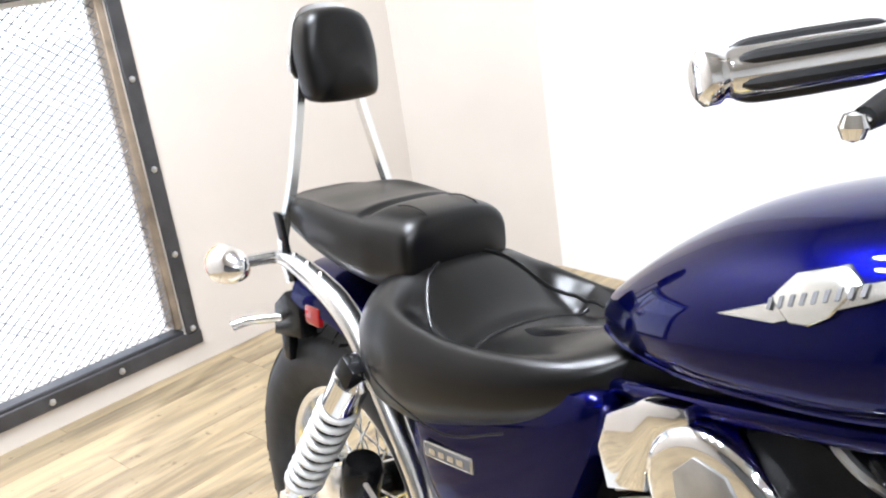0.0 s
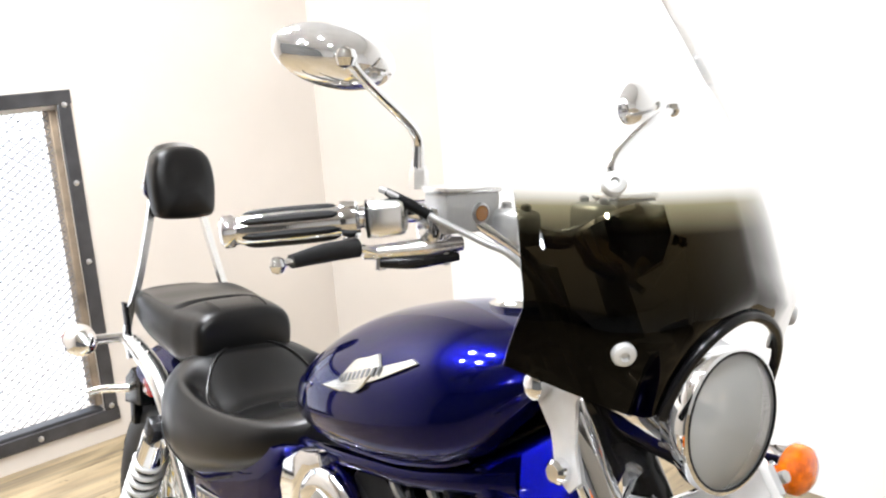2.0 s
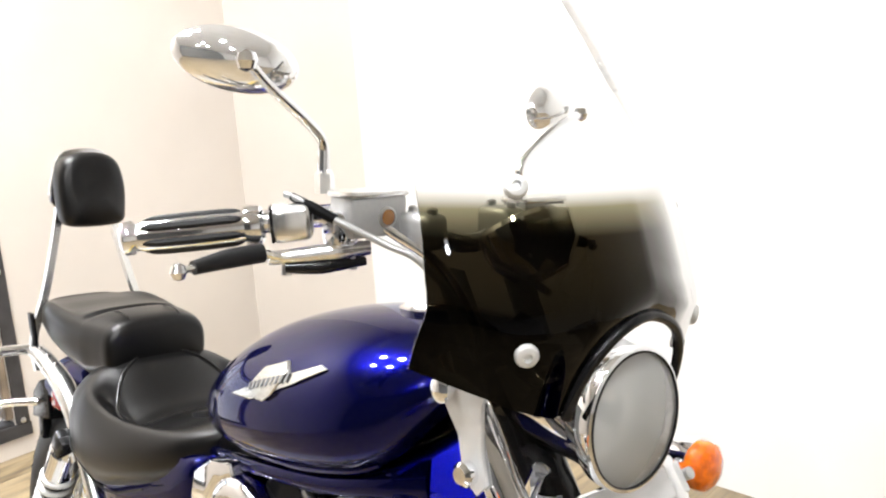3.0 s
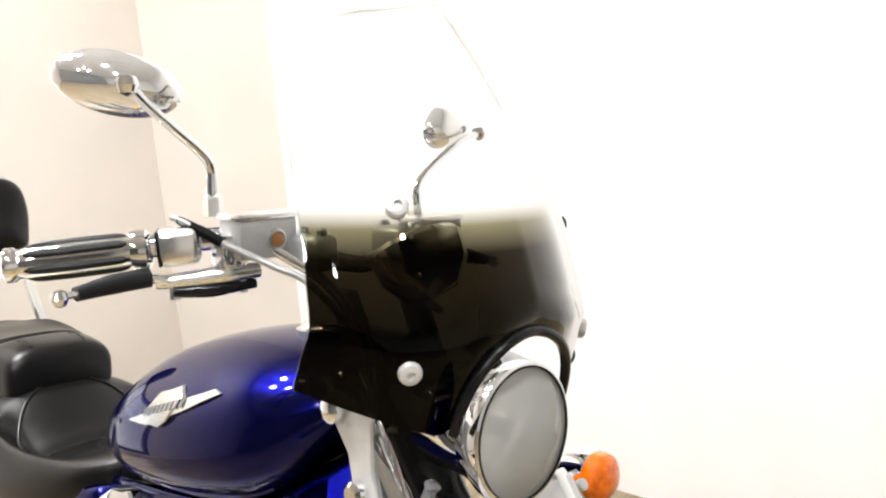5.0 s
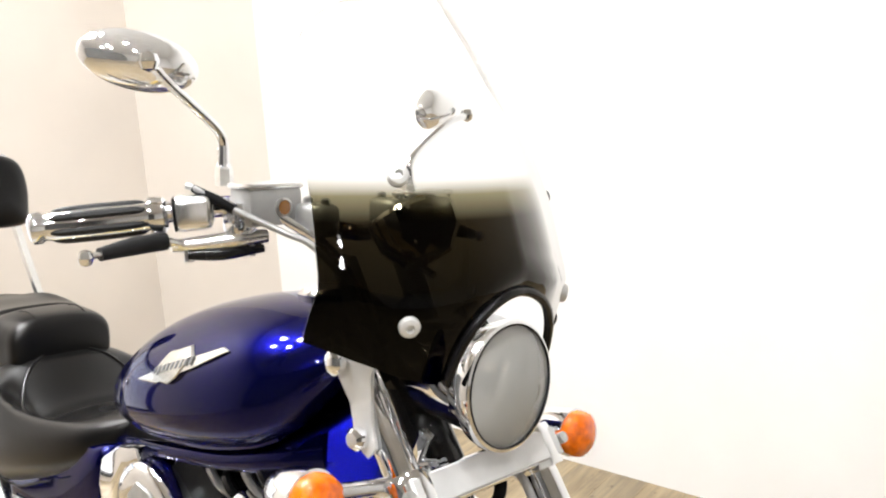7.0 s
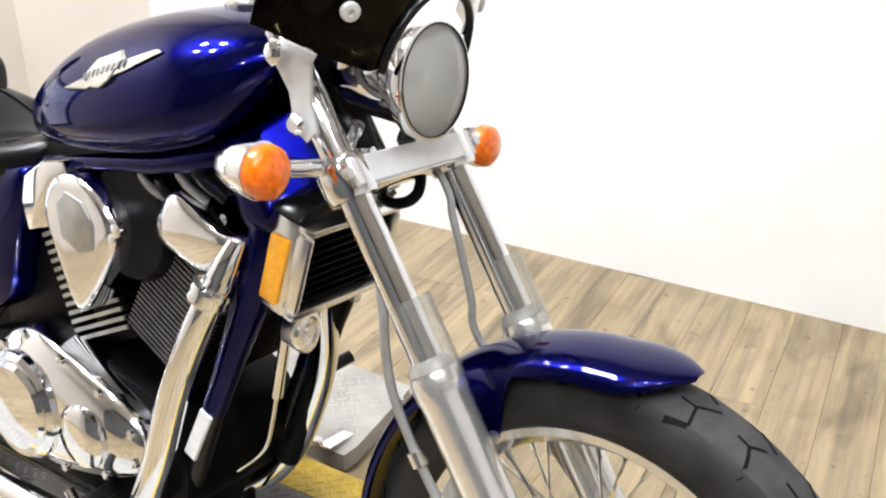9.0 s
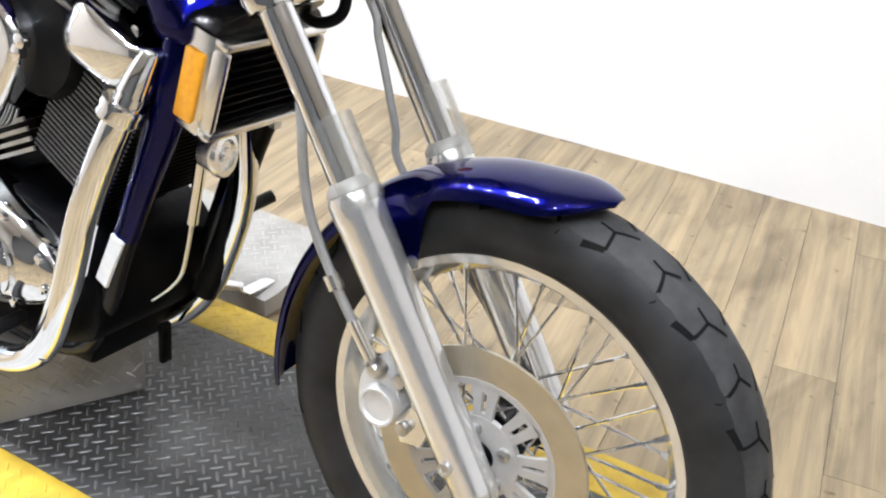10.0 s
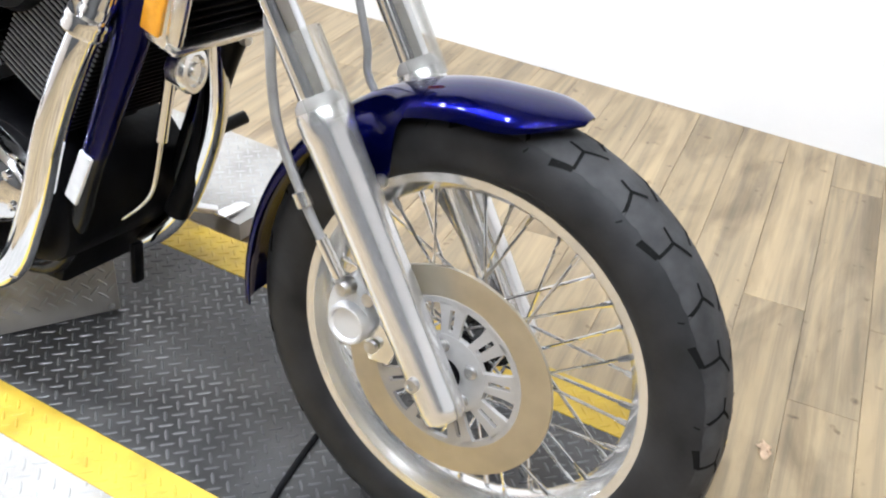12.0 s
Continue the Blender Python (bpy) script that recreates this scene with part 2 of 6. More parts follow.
M_RUST = material("reveal_wood", (0.22, 0.17, 0.12), 0.75, vary=0.5, scale=9, bump=0.5, bump_scale=30)
M_MESH = material("expanded_steel", (0.11, 0.105, 0.105), 0.55, metal=0.3, vary=0.3, scale=30)
M_BOLT = material("zinc_bolt", (0.6, 0.6, 0.6), 0.3, metal=1.0, vary=0.15, scale=80)
M_POST = material("cedar_post", (0.80, 0.50, 0.36), 0.8, vary=0.2, scale=6)
M_SNOW = material("outside_ground", (0.8, 0.8, 0.8), 0.9, vary=0.05, scale=2)
M_BLACKPLATE = material("black_tread_plate", (0.058, 0.057, 0.056), 0.42, metal=0.2, vary=0.8, scale=4, rough_vary=0.18, bump=0.2, bump_scale=120)
M_WORN = material("worn_tread", (0.135, 0.135, 0.137), 0.38, metal=0.5, vary=0.7, scale=5, rough_vary=0.14)
M_YELLOW = material("yellow_paint", (0.50, 0.34, 0.030), 0.45, vary=0.24, scale=13, rough_vary=0.1, bump=0.15, bump_scale=90)
M_RESERVOIR = material("cast_grey", (0.34, 0.335, 0.325), 0.38, metal=0.35, vary=0.08, scale=60, bump=0.1, bump_scale=200)
M_ALUBAR = material("tread_lozenge", (0.37, 0.365, 0.35), 0.5, metal=0.35, vary=0.14, scale=20)
M_ALU = material("bare_tread_plate", (0.35, 0.335, 0.31), 0.58, metal=0.25, vary=0.2, scale=11, rough_vary=0.12, bump=0.12, bump_scale=90)
M_CHROME = material("chrome", (0.84, 0.85, 0.87), 0.06, metal=1.0, rough_vary=0.03, scale=30)
M_SATIN = material("satin_alloy", (0.86, 0.86, 0.85), 0.25, metal=1.0, vary=0.03, scale=90, rough_vary=0.02)
M_PAINTALU = material("silver_paint", (0.62, 0.62, 0.62), 0.35, metal=0.35, vary=0.05, scale=40)
M_PLATE = material("grey_plate", (0.60, 0.60, 0.59), 0.42, metal=0.3, vary=0.05, scale=40)
M_HOSE = material("grey_hose", (0.34, 0.34, 0.335), 0.35, metal=0.45, vary=0.08, scale=60)
M_LEG = material("silver_fork_alloy", (0.86, 0.86, 0.865), 0.19, metal=0.86, vary=0.03, scale=60, rough_vary=0.04)
M_SHELL = material("mirror_shell_chrome", (0.88, 0.88, 0.88), 0.06, metal=0.86, rough_vary=0.03, scale=40)
M_CARRIER = material("grey_carrier", (0.40, 0.39, 0.375), 0.4, metal=0.3, vary=0.06, scale=50)
M_FINDARK = material("dull_fin_edge", (0.13, 0.13, 0.13), 0.4, metal=0.6, vary=0.3, scale=30)
M_FINEDGE = material("fin_edge", (0.40, 0.40, 0.39), 0.35, metal=0.9, vary=0.2, scale=30)
M_DISC = material("brake_steel", (0.52, 0.48, 0.39), 0.32, metal=0.9, vary=0.1, scale=24, rough_vary=0.08)
M_RUBBER = material("tyre_rubber", (0.023, 0.023, 0.024), 0.5, spec=0.2, vary=0.35, scale=18, bump=0.2, bump_scale=150)
M_TREAD = material("worn_tread_rubber", (0.042, 0.042, 0.043), 0.62, spec=0.22, vary=0.35, scale=26, bump=0.25, bump_scale=190)
M_GROOVE_SHADE = material("groove_shade", (0.009, 0.009, 0.009), 0.9, spec=0.05)
M_BLACK = material("black_enamel", (0.006, 0.006, 0.0065), 0.20, spec=0.25, vary=0.3, scale=20, rough_vary=0.1)
M_DARK = material("engine_black", (0.0025, 0.0025, 0.003), 0.40, spec=0.06, vary=0.4, scale=25, bump=0.2, bump_scale=90)
M_PLASTIC = material("black_plastic", (0.006, 0.006, 0.0065), 0.40, spec=0.06, vary=0.2, scale=40, bump=0.15, bump_scale=300)
M_LEATHER = material("black_vinyl", (0.003, 0.0028, 0.0028), 0.31, spec=0.32, vary=0.25, scale=12, bump=0.05, bump_scale=420, rough_vary=0.02)
M_RUBGRIP = material("grip_rubber", (0.009, 0.009, 0.0095), 0.45, spec=0.25, vary=0.2, scale=60)
M_AMBER = material("amber_lens", (0.95, 0.15, 0.0), 0.10, vary=0.35, scale=90, coat=0.6, bump=0.5, bump_scale=160)
M_AMBER.node_tree.nodes["Principled BSDF"].inputs["Subsurface Weight"].default_value = 0.0
M_REFLECT = material("amber_reflector", (0.95, 0.42, 0.02), 0.2, vary=0.1, scale=120, coat=0.5)
M_RED = material("red_lens", (0.45, 0.01, 0.01), 0.15, coat=0.6, vary=0.1, scale=50)
M_WHITE = material("white_sticker", (0.8, 0.8, 0.8), 0.5, vary=0.04, scale=60)
M_BADGE = material("badge_chrome", (0.55, 0.545, 0.52), 0.18, metal=0.92, vary=0.05, scale=60)
M_INK = material("badge_ink", (0.13, 0.13, 0.135), 0.5)
M_OIL = material("brown_fluid", (0.22, 0.10, 0.03), 0.2, coat=0.6)
M_LENS, _tr = clear("lamp_glass", (0.97, 0.97, 0.96), 0.02, 1.0, 0.31)
M_SLEEVE, _tr = clear("clear_sleeve", (0.95, 0.95, 0.94), 0.08, 0.5, 0.04)
M_REFL = material("lamp_reflector", (0.98, 0.975, 0.965), 0.14, metal=0.45, vary=0.04, scale=55, bump=1.0, bump_scale=28)
_nt = M_REFL.node_tree
_wv = _nt.nodes.new("ShaderNodeTexWave")
_wv.bands_direction = "Y"
_wv.inputs["Scale"].default_value, _wv.inputs["Distortion"].default_value = 36.0, 0.6
_tc = _nt.nodes.new("ShaderNodeTexCoord")
_nt.links.new(_tc.outputs["Object"], _wv.inputs["Vector"])
_bp = [n for n in _nt.nodes if n.bl_idname == "ShaderNodeBump"][0]
_bp.inputs["Distance"].default_value = 0.002
_nt.links.new(_wv.outputs["Fac"], _bp.inputs["Height"])
M_RIM = material("polished_rim", (0.80, 0.80, 0.79), 0.15, metal=0.8, rough_vary=0.06, scale=30)

# candy blue metallic paint under clear coat
M_BLUE = material("candy_blue", (0.0004, 0.0006, 0.008), 0.035, spec=0.17)
_nt = M_BLUE.node_tree
_flake = _nt.nodes.new("ShaderNodeBsdfGlossy")
_flake.inputs["Roughness"].default_value = 0.24
_fn = _nt.nodes.new("ShaderNodeTexNoise")
_fn.inputs["Scale"].default_value, _fn.inputs["Detail"].default_value = 420.0, 4
_fr = _nt.nodes.new("ShaderNodeValToRGB")
_fr.color_ramp.elements[0].position, _fr.color_ramp.elements[1].position = 0.3, 0.7
_fr.color_ramp.elements[0].color = (0.0005, 0.0007, 0.039, 1)
_fr.color_ramp.elements[1].color = (0.0008, 0.0011, 0.060, 1)
_sum = _nt.nodes.new("ShaderNodeAddShader")
_tc = _nt.nodes.new("ShaderNodeTexCoord")
_nt.links.new(_tc.outputs["Object"], _fn.inputs["Vector"])
_nt.links.new(_fn.outputs["Fac"], _fr.inputs["Fac"])
_nt.links.new(_fr.outputs["Color"], _flake.inputs["Color"])
_nt.links.new(_nt.nodes["Principled BSDF"].outputs["BSDF"], _sum.inputs[0])
_nt.links.new(_flake.outputs["BSDF"], _sum.inputs[1])
_nt.links.new(_sum.outputs["Shader"], _nt.nodes["Material Output"].inputs["Surface"])

# windscreen plastic: black at its foot, fading to clear
M_SCREEN, _tr = clear("screen_tint", (0.9, 0.9, 0.88), 0.015, 0.25)
_nt = M_SCREEN.node_tree
_tc = _nt.nodes.new("ShaderNodeTexCoord")
_sp = _nt.nodes.new("ShaderNodeSeparateXYZ")
_rp = _nt.nodes.new("ShaderNodeValToRGB")
_mr = _nt.nodes.new("ShaderNodeMapRange")
_mr.inputs["From Min"].default_value, _mr.inputs["From Max"].default_value = 1.0, 1.20
_nt.links.new(_tc.outputs["Object"], _sp.inputs[0])
_nt.links.new(_sp.outputs["Z"], _mr.inputs["Value"])
_nt.links.new(_mr.outputs[0], _rp.inputs["Fac"])
_e = _rp.color_ramp.elements
_e[0].position, _e[0].color = 0.25, (0.003, 0.0025, 0.0015, 1)
_e[1].position, _e[1].color = 0.92, (0.95, 0.95, 0.94, 1)
_m = _e.new(0.70)
_m.color = (0.016, 0.012, 0.006, 1)
_m = _e.new(0.83)
_m.color = (0.24, 0.22, 0.14, 1)
_nt.links.new(_rp.outputs["Color"], _tr.inputs["Color"])
_mul = [n for n in _nt.nodes if n.bl_idname == "ShaderNodeMath" and n.operation == "MULTIPLY"][0]
_lw = _nt.nodes.new("ShaderNodeLayerWeight")
_lw.inputs["Blend"].default_value = 0.5
_pw = _nt.nodes.new("ShaderNodeMath")
_pw.operation, _pw.inputs[1].default_value = "POWER", 5.0
_ad = _nt.nodes.new("ShaderNodeMath")
_ad.operation, _ad.use_clamp = "ADD", True
_mix = [n for n in _nt.nodes if n.bl_idname == "ShaderNodeMixShader"][0]
_nt.links.new(_lw.outputs["Facing"], _pw.inputs[0])
_gn = _nt.nodes.new("ShaderNodeMath")
_gn.operation, _gn.inputs[1].default_value = "MULTIPLY", 6.0
_nt.links.new(_pw.outputs[0], _gn.inputs[0])
_nt.links.new(_gn.outputs[0], _ad.inputs[0])
_nt.links.new(_mul.outputs[0], _ad.inputs[1])
_nt.links.new(_ad.outputs[0], _mix.inputs["Fac"])

# ---- the room ----
FLOOR = -0.04
WL0, WLU = V(-3.24, 0, 0), V(-0.12, 0.993, 0).normalized()      # wall with the barred opening
CA, CB = V(-3.39, 1.46, 0), V(-2.83, 1.685, 0)                   # the two corners of the splayed bay
WR1 = V(5.0, 1.849, 0)
BACK = -4.6


def wall(name, a, b, z0=FLOOR, z1=CEIL, thick=0.15, out=1, holes=(), mat=M_WALL):
    """A wall from a to b with its inner face on that line and openings (u0, u1, z0, z1)."""
    a, b = Vector(a), Vector(b)
    u = (b - a).normalized()
    n = V(-u.y, u.x, 0) * out
    length = (b - a).length
    us = sorted({0.0, length, *[h for o in holes for h in o[:2]]})
    zs = sorted({z0, z1, *[h for o in holes for h in o[2:]]})
    bm = bmesh.new()
    for ua, ub in zip(us, us[1:]):
        for za, zb in zip(zs, zs[1:]):
            if any(o[0] <= ua and ub <= o[1] and o[2] <= za and zb <= o[3] for o in holes):
                continue
            m = Matrix((( u.x, n.x, 0, a.x), (u.y, n.y, 0, a.y), (0, 0, 1, 0), (0, 0, 0, 1)))
            add_box(bm, ((ua + ub) / 2, thick / 2, (za + zb) / 2), (ub - ua, thick, zb - za), m)
    bmesh.ops.remove_doubles(bm, verts=bm.verts, dist=1e-4)
    return tagged(obj(name, bm, mat, smooth=0), {M_WALL: "off-white painted wall", M_CREAM: "cream painted wall"}.get(mat, "plain grey painted wall"), "wall", kind="structure")


WLA = WL0 + WLU * (CA - WL0).dot(WLU)
W_START = WL0 - WLU * 4.8
OFF = 4.8
OP_U0, OP_U1, OP_Z0, OP_Z1 = OFF - 0.98, OFF + 0.34, 0.070, 1.238   # clear opening
wall("wall_west", W_START, WLA, holes=[(OP_U0, OP_U1, OP_Z0, OP_Z1)], mat=M_CREAM)
wall("wall_bay", WLA, CB, mat=M_CREAM)
wall("wall_north", CB, WR1)
wall("wall_east", WR1, (5.0, BACK, 0))
wall("wall_south", (5.0, BACK, 0), W_START, mat=M_BACKWALL)

bm = bmesh.new()
add_box(bm, (0.6, -1.3, CEIL + 0.06), (9.6, 7.4, 0.12))
tagged(obj("ceiling", bm, M_CEIL, smooth=0), "plain pale grey ceiling", "ceiling", kind="structure")

bm = bmesh.new()
add_box(bm, (0.6, -1.3, FLOOR - 0.06), (9.6, 7.4, 0.113))
floor = tagged(obj("floor", bm, M_JOINT, smooth=0), "light brown wooden plank floor", "floor", kind="structure")

# ceiling lamps
M_GLOW = emitter("lamp_diffuser", (1.0, 0.998, 0.99), 50.0)


def ceiling_lamp():
    root = tagged(new("ceiling_lamp"), "round white ceiling lamp", "lamp", "ceiling lamps")
    obj("housing", lathe([(0.0, 0.0), (0.10, 0.0), (0.105, -0.05), (0.085, -0.055), (0.085, -0.035), (0.0, -0.035)], seg=24), M_TRIM, root)
    obj("diffuser", lathe([(0.0, -0.038), (0.083, -0.038), (0.083, -0.05), (0.07, -0.075), (0.04, -0.09), (0.0, -0.095)], seg=24), M_GLOW, root)
    return root


lamp0 = ceiling_lamp()
lamp0.matrix_basis = pose(*LAMPS[0], CEIL)
for xy in LAMPS[1:]:
    copy_thing(lamp0, pose(*xy, CEIL))
for xy in LAMPS:
    ld = bpy.data.lights.new("lamp_light", "AREA")
    ld.shape, ld.size, ld.energy, ld.color = "DISK", 0.16, LAMP_POWER, (1.0, 0.998, 0.99)
    new("lamp_light", ld).matrix_world = pose(*xy, CEIL - 0.11)

# ---- barred opening in the west wall ----
MW = Matrix(((WLU.x, WLU.y, 0, WL0.x), (WLU.y, -WLU.x, 0, WL0.y), (0, 0, 1, 0), (0, 0, 0, 1)))  # u along the wall, v into the room
win = tagged(new("window_1"), "black iron framed opening with expanded steel mesh", "window", kind="structure")
win.matrix_basis = MW
U0, U1, Z0, Z1 = OP_U0 - OFF, OP_U1 - OFF, OP_Z0, OP_Z1
FW = 0.05
for nm, c, s in (("frame_top", ((U0 + U1) / 2, 0.006, Z1 + FW / 2 - 0.01), (U1 - U0 + 2 * FW, 0.012, FW)),
                 ("frame_bottom", ((U0 + U1) / 2, 0.006, Z0 - FW / 2 + 0.01), (U1 - U0 + 2 * FW, 0.012, FW)),
                 ("frame_side", (U0 - FW / 2 + 0.005, 0.0065, (Z0 + Z1) / 2), (FW, 0.013, Z1 - Z0 - 0.02)),
                 ("frame_side", (U1 + FW / 2 - 0.005, 0.0065, (Z0 + Z1) / 2), (FW, 0.013, Z1 - Z0 - 0.02))):
    obj(nm, box(c, s, bevel=0.003, seg=1), M_IRON, win, "blackened angle iron")
# reveals; the top one takes pale trim paint, daylight glare put into its colour
for c, s in ((((U0 + U1) / 2, -0.045, Z1 - 0.014), (U1 - U0, 0.06, 0.028)), (((U0 + U1) / 2, -0.045, Z0 + 0.008), (U1 - U0, 0.06, 0.016)),
             ((U0 + 0.014, -0.045, (Z0 + Z1) / 2), (0.028, 0.06, Z1 - Z0 - 0.056)), ((U1 - 0.014, -0.045, (Z0 + Z1) / 2), (0.028, 0.06, Z1 - Z0 - 0.056))):
    obj("reveal", box(c, s, bevel=0.004, seg=1), M_RUST if s[0] < 0.1 else M_TRIM if c[2] > 0.5 else M_IRON, win, "weathered timber reveal")
bolt0 = None
for u, z in [(U1 + 0.02, Z0 + (Z1 - Z0) * k) for k in (0.02, 0.25, 0.50, 0.75, 0.99)] + [(U1 - 0.02 - 0.235 * k, zz) for k in range(1, 6) for zz in (Z1 + 0.016, Z0 - 0.016)]:
    if bolt0 is None:
        bolt0 = obj("bolt", lathe([(0, 0), (0.011, 0), (0.010, 0.004), (0.004, 0.007), (0, 0.007)], Matrix.Rotation(radians(-90), 4, "X"), 10), M_BOLT, win)
        bolt0.matrix_basis = pose(u, 0.012, z)
    else:
        share("bolt", bolt0, pose(u, 0.012, z), win)
# expanded steel: zigzag strands that meet in diamonds
verts, faces = [], []
DU, DZ, T = 0.043, 0.0155, 0.0032
rows_n = int((Z1 - Z0 - 0.05) / DZ)
cols_n = int((U1 - U0 - 0.05) / (DU / 2))
for r in range(rows_n):
    z = Z0 + 0.028 + r * DZ
    for c in range(cols_n):
        ua, ub = U0 + 0.028 + c * DU / 2, U0 + 0.028 + (c + 1) * DU / 2
        za, zb = (z, z + DZ) if (c + r) % 2 == 0 else (z + DZ, z)
        k = len(verts)
        for uu, zz in ((ua, za), (ub, zb)):
            verts += [(uu, -0.034, zz - T / 2), (uu, -0.034, zz + T / 2), (uu, -0.029, zz + T / 2), (uu, -0.029, zz - T / 2)]
        for q in range(4):
            p = (q + 1) % 4
            faces.append((k + q, k + p, k + 4 + p, k + 4 + q))
me = bpy.data.meshes.new("mesh_screen")
me.from_pydata(verts, [], faces)
me.materials.append(M_MESH)
ms = new("mesh_screen", me)
ms.parent = win
tagged(ms, "diamond expanded steel mesh", kind="stuff")

# outside: the glare of the sky, bright ground and a cedar post
bm = prism([(-2.43, -8), (-4.37, 8), (-24, 30), (-24, -30)], FLOOR - 0.2, FLOOR + 0.006, "z")
tagged(obj("ground", bm, M_SNOW, smooth=0), "pale ground outside the opening", "ground", kind="structure")
M_GLARE = emitter("sky_glare", (1.0, 1.0, 1.0), 2.4)
tagged(obj("backdrop", box((-40.0, 0, 1.0), (0.1, 100, 8.0)), M_GLARE, smooth=0), "white glare of the overcast outdoors", "sky", kind="structure")
tagged(obj("timber_post", box((-4.6, -0.105, 0.96), (0.05, 0.085, 1.96), bevel=0.006), M_POST), "orange-brown timber post outside the mesh", "post")

# ---- lift ----
lift = tagged(new("lift_platform"), "black tread plate lift platform with yellow edges", "lift")
lift.matrix_basis = pose(0, 0, 0, 0, 0, 2.45)
PX0, PX1 = -2.15, 0.310
NI, NO, FI, FO = -0.127, -0.210, 0.326, 0.424
JX = -0.238
obj("deck", box(((PX0 + PX1) / 2, (NO + FO) / 2, -0.022), (PX1 - PX0, FO - NO - 0.004, 0.036), bevel=0.002, seg=1), M_BLACKPLATE, lift)


LOZENGE = [(-1, 0, 0), (-0.6, -0.2, 0), (0.6, -0.2, 0), (1, 0, 0), (0.6, 0.2, 0), (-0.6, 0.2, 0), (-0.75, 0, 1), (-0.5, -0.09, 1), (0.5, -0.09, 1), (0.75, 0, 1), (0.5, 0.09, 1), (-0.5, 0.09, 1)]


def bars(x0, x1, y0, y1, pitch, size, h, z, inside=None):
    """Raised lozenges of tread plate in a basket pattern, as one mesh."""
    vs, fs = [], []
    nx, ny = int((x1 - x0) / pitch), int((y1 - y0) / pitch)
    for i in range(nx):
        for j in range(ny):
            cx, cy = x0 + (i + 0.5) * pitch, y0 + (j + 0.5) * pitch
            if inside and not inside(cx, cy):
                continue
            for off, turn in ((-0.25, 45), (0.25, -45)):
                bx, by = cx + off * pitch, cy + off * pitch
                ca, sa = math.cos(radians(turn)), math.sin(radians(turn))
                k = len(vs)
                for px, py, pz in LOZENGE:
                    px, py = px * size, py * size
                    vs.append((bx + px * ca - py * sa, by + px * sa + py * ca, z + pz * h))
                for q in range(6):
                    p = (q + 1) % 6
                    fs.append((k + q, k + p, k + 6 + p, k + 6 + q))
                fs.append(tuple(range(k + 6, k + 12)))
    me = bpy.data.meshes.new("tread")
    me.from_pydata(vs, [], fs)
    return me


def tread(me, mat, parent):
    me.materials.append(mat)
    o = new("tread", me)
    o.parent = parent
    return tagged(o, "raised tread lozenges", kind="stuff")


obj("plate", box(((PX0 + PX1) / 2, (NI + FI) / 2, -0.001), (PX1 - PX0 - 0.004, FI - NI, 0.006), bevel=0.001, seg=1), M_BLACKPLATE, lift)
tread(bars(PX0, PX1 - 0.005, NI, FI, 0.0302, 0.0128, 0.0016, 0.002), M_WORN, lift)
for y0, y1 in ((NO, NI - 0.001), (FI + 0.001, FO)):
    obj("edge_strip", box(((PX0 + PX1) / 2, (y0 + y1) / 2, -0.0008), (PX1 - PX0 - 0.002, y1 - y0, 0.0068), bevel=0.001, seg=1), M_YELLOW, lift, "chipped yellow painted edge")
    tread(bars(PX0, PX1 - 0.005, y0 + 0.004, y1 - 0.002, 0.0302, 0.0124, 0.0014, 0.0026), M_YELLOW, lift)
bm = bmesh.new()
add_tube(bm, [(JX + 0.02, NO - 0.001, 0.004), (JX + 0.004, NI, 0.005), (JX - 0.02, 0.0, 0.005), (JX - 0.06, FI, 0.005), (JX - 0.07, FO, 0.004)], 0.0055, 8, 3)
add_tube(bm, [(JX + 0.02, NO - 0.002, 0.004), (JX + 0.021, NO - 0.003, -0.034)], 0.0055, 8)
obj("joint_strip", bm, M_PLASTIC, lift, "greasy black joint strip")


def side_plate(name, outline, z, label):
    root = tagged(new(name), label, "metal plate")
    obj("sheet", prism(outline, FLOOR + 0.003, z, "z", 0.0), M_ALU, root)
    xs, ys = [p[0] for p in outline], [p[1] for p in outline]

    def inside(x, y):
        c = False
        for (xa, ya), (xb, yb) in zip(outline, outline[1:] + outline[:1]):
            if (ya > y) != (yb > y) and x < (xb - xa) * (y - ya) / (yb - ya) + xa:
                c = not c
        return c
    tread(bars(min(xs), max(xs), min(ys), max(ys), 0.0330, 0.0138, 0.0013, z, inside), M_ALUBAR, root)
    b0 = obj("bolt", lathe([(0, 0), (0.007, 0), (0.006, 0.003), (0, 0.004)], seg=10), M_BOLT, root)
    b0.matrix_basis = pose(outline[1][0] - 0.05, outline[1][1] + (0.03 if outline[1][1] > 0 else -0.03), z)
    return root


side_plate("ramp_plate", [(-2.1, NO - 0.004), (-0.299, NO - 0.004), (-0.367, -0.325), (-0.451, -0.445), (-0.77, -0.616), (-2.1, -0.616)], 0.0, "bare aluminium tread plate beside the lift")
side_plate("ramp_plate", [(-2.1, FO + 0.012), (-0.785, FO + 0.012), (-0.783, 0.481), (-0.833, 0.745), (-2.1, 0.745)], 0.004, "bare aluminium tread plate behind the lift")
# wooden lip round the cut corner of the near plate
lip = tagged(new("floor_lip"), "light wooden edging round the lift plate", "edging")
obj("strip", tube([(-0.293, NO - 0.012, -0.018), (-0.360, -0.341, -0.018), (-0.446, -0.463, -0.018), (-0.78, -0.642, -0.018), (-1.2, -0.647, -0.018)], 0.02, 8, 4, 0.9), M_WOOD, lip)

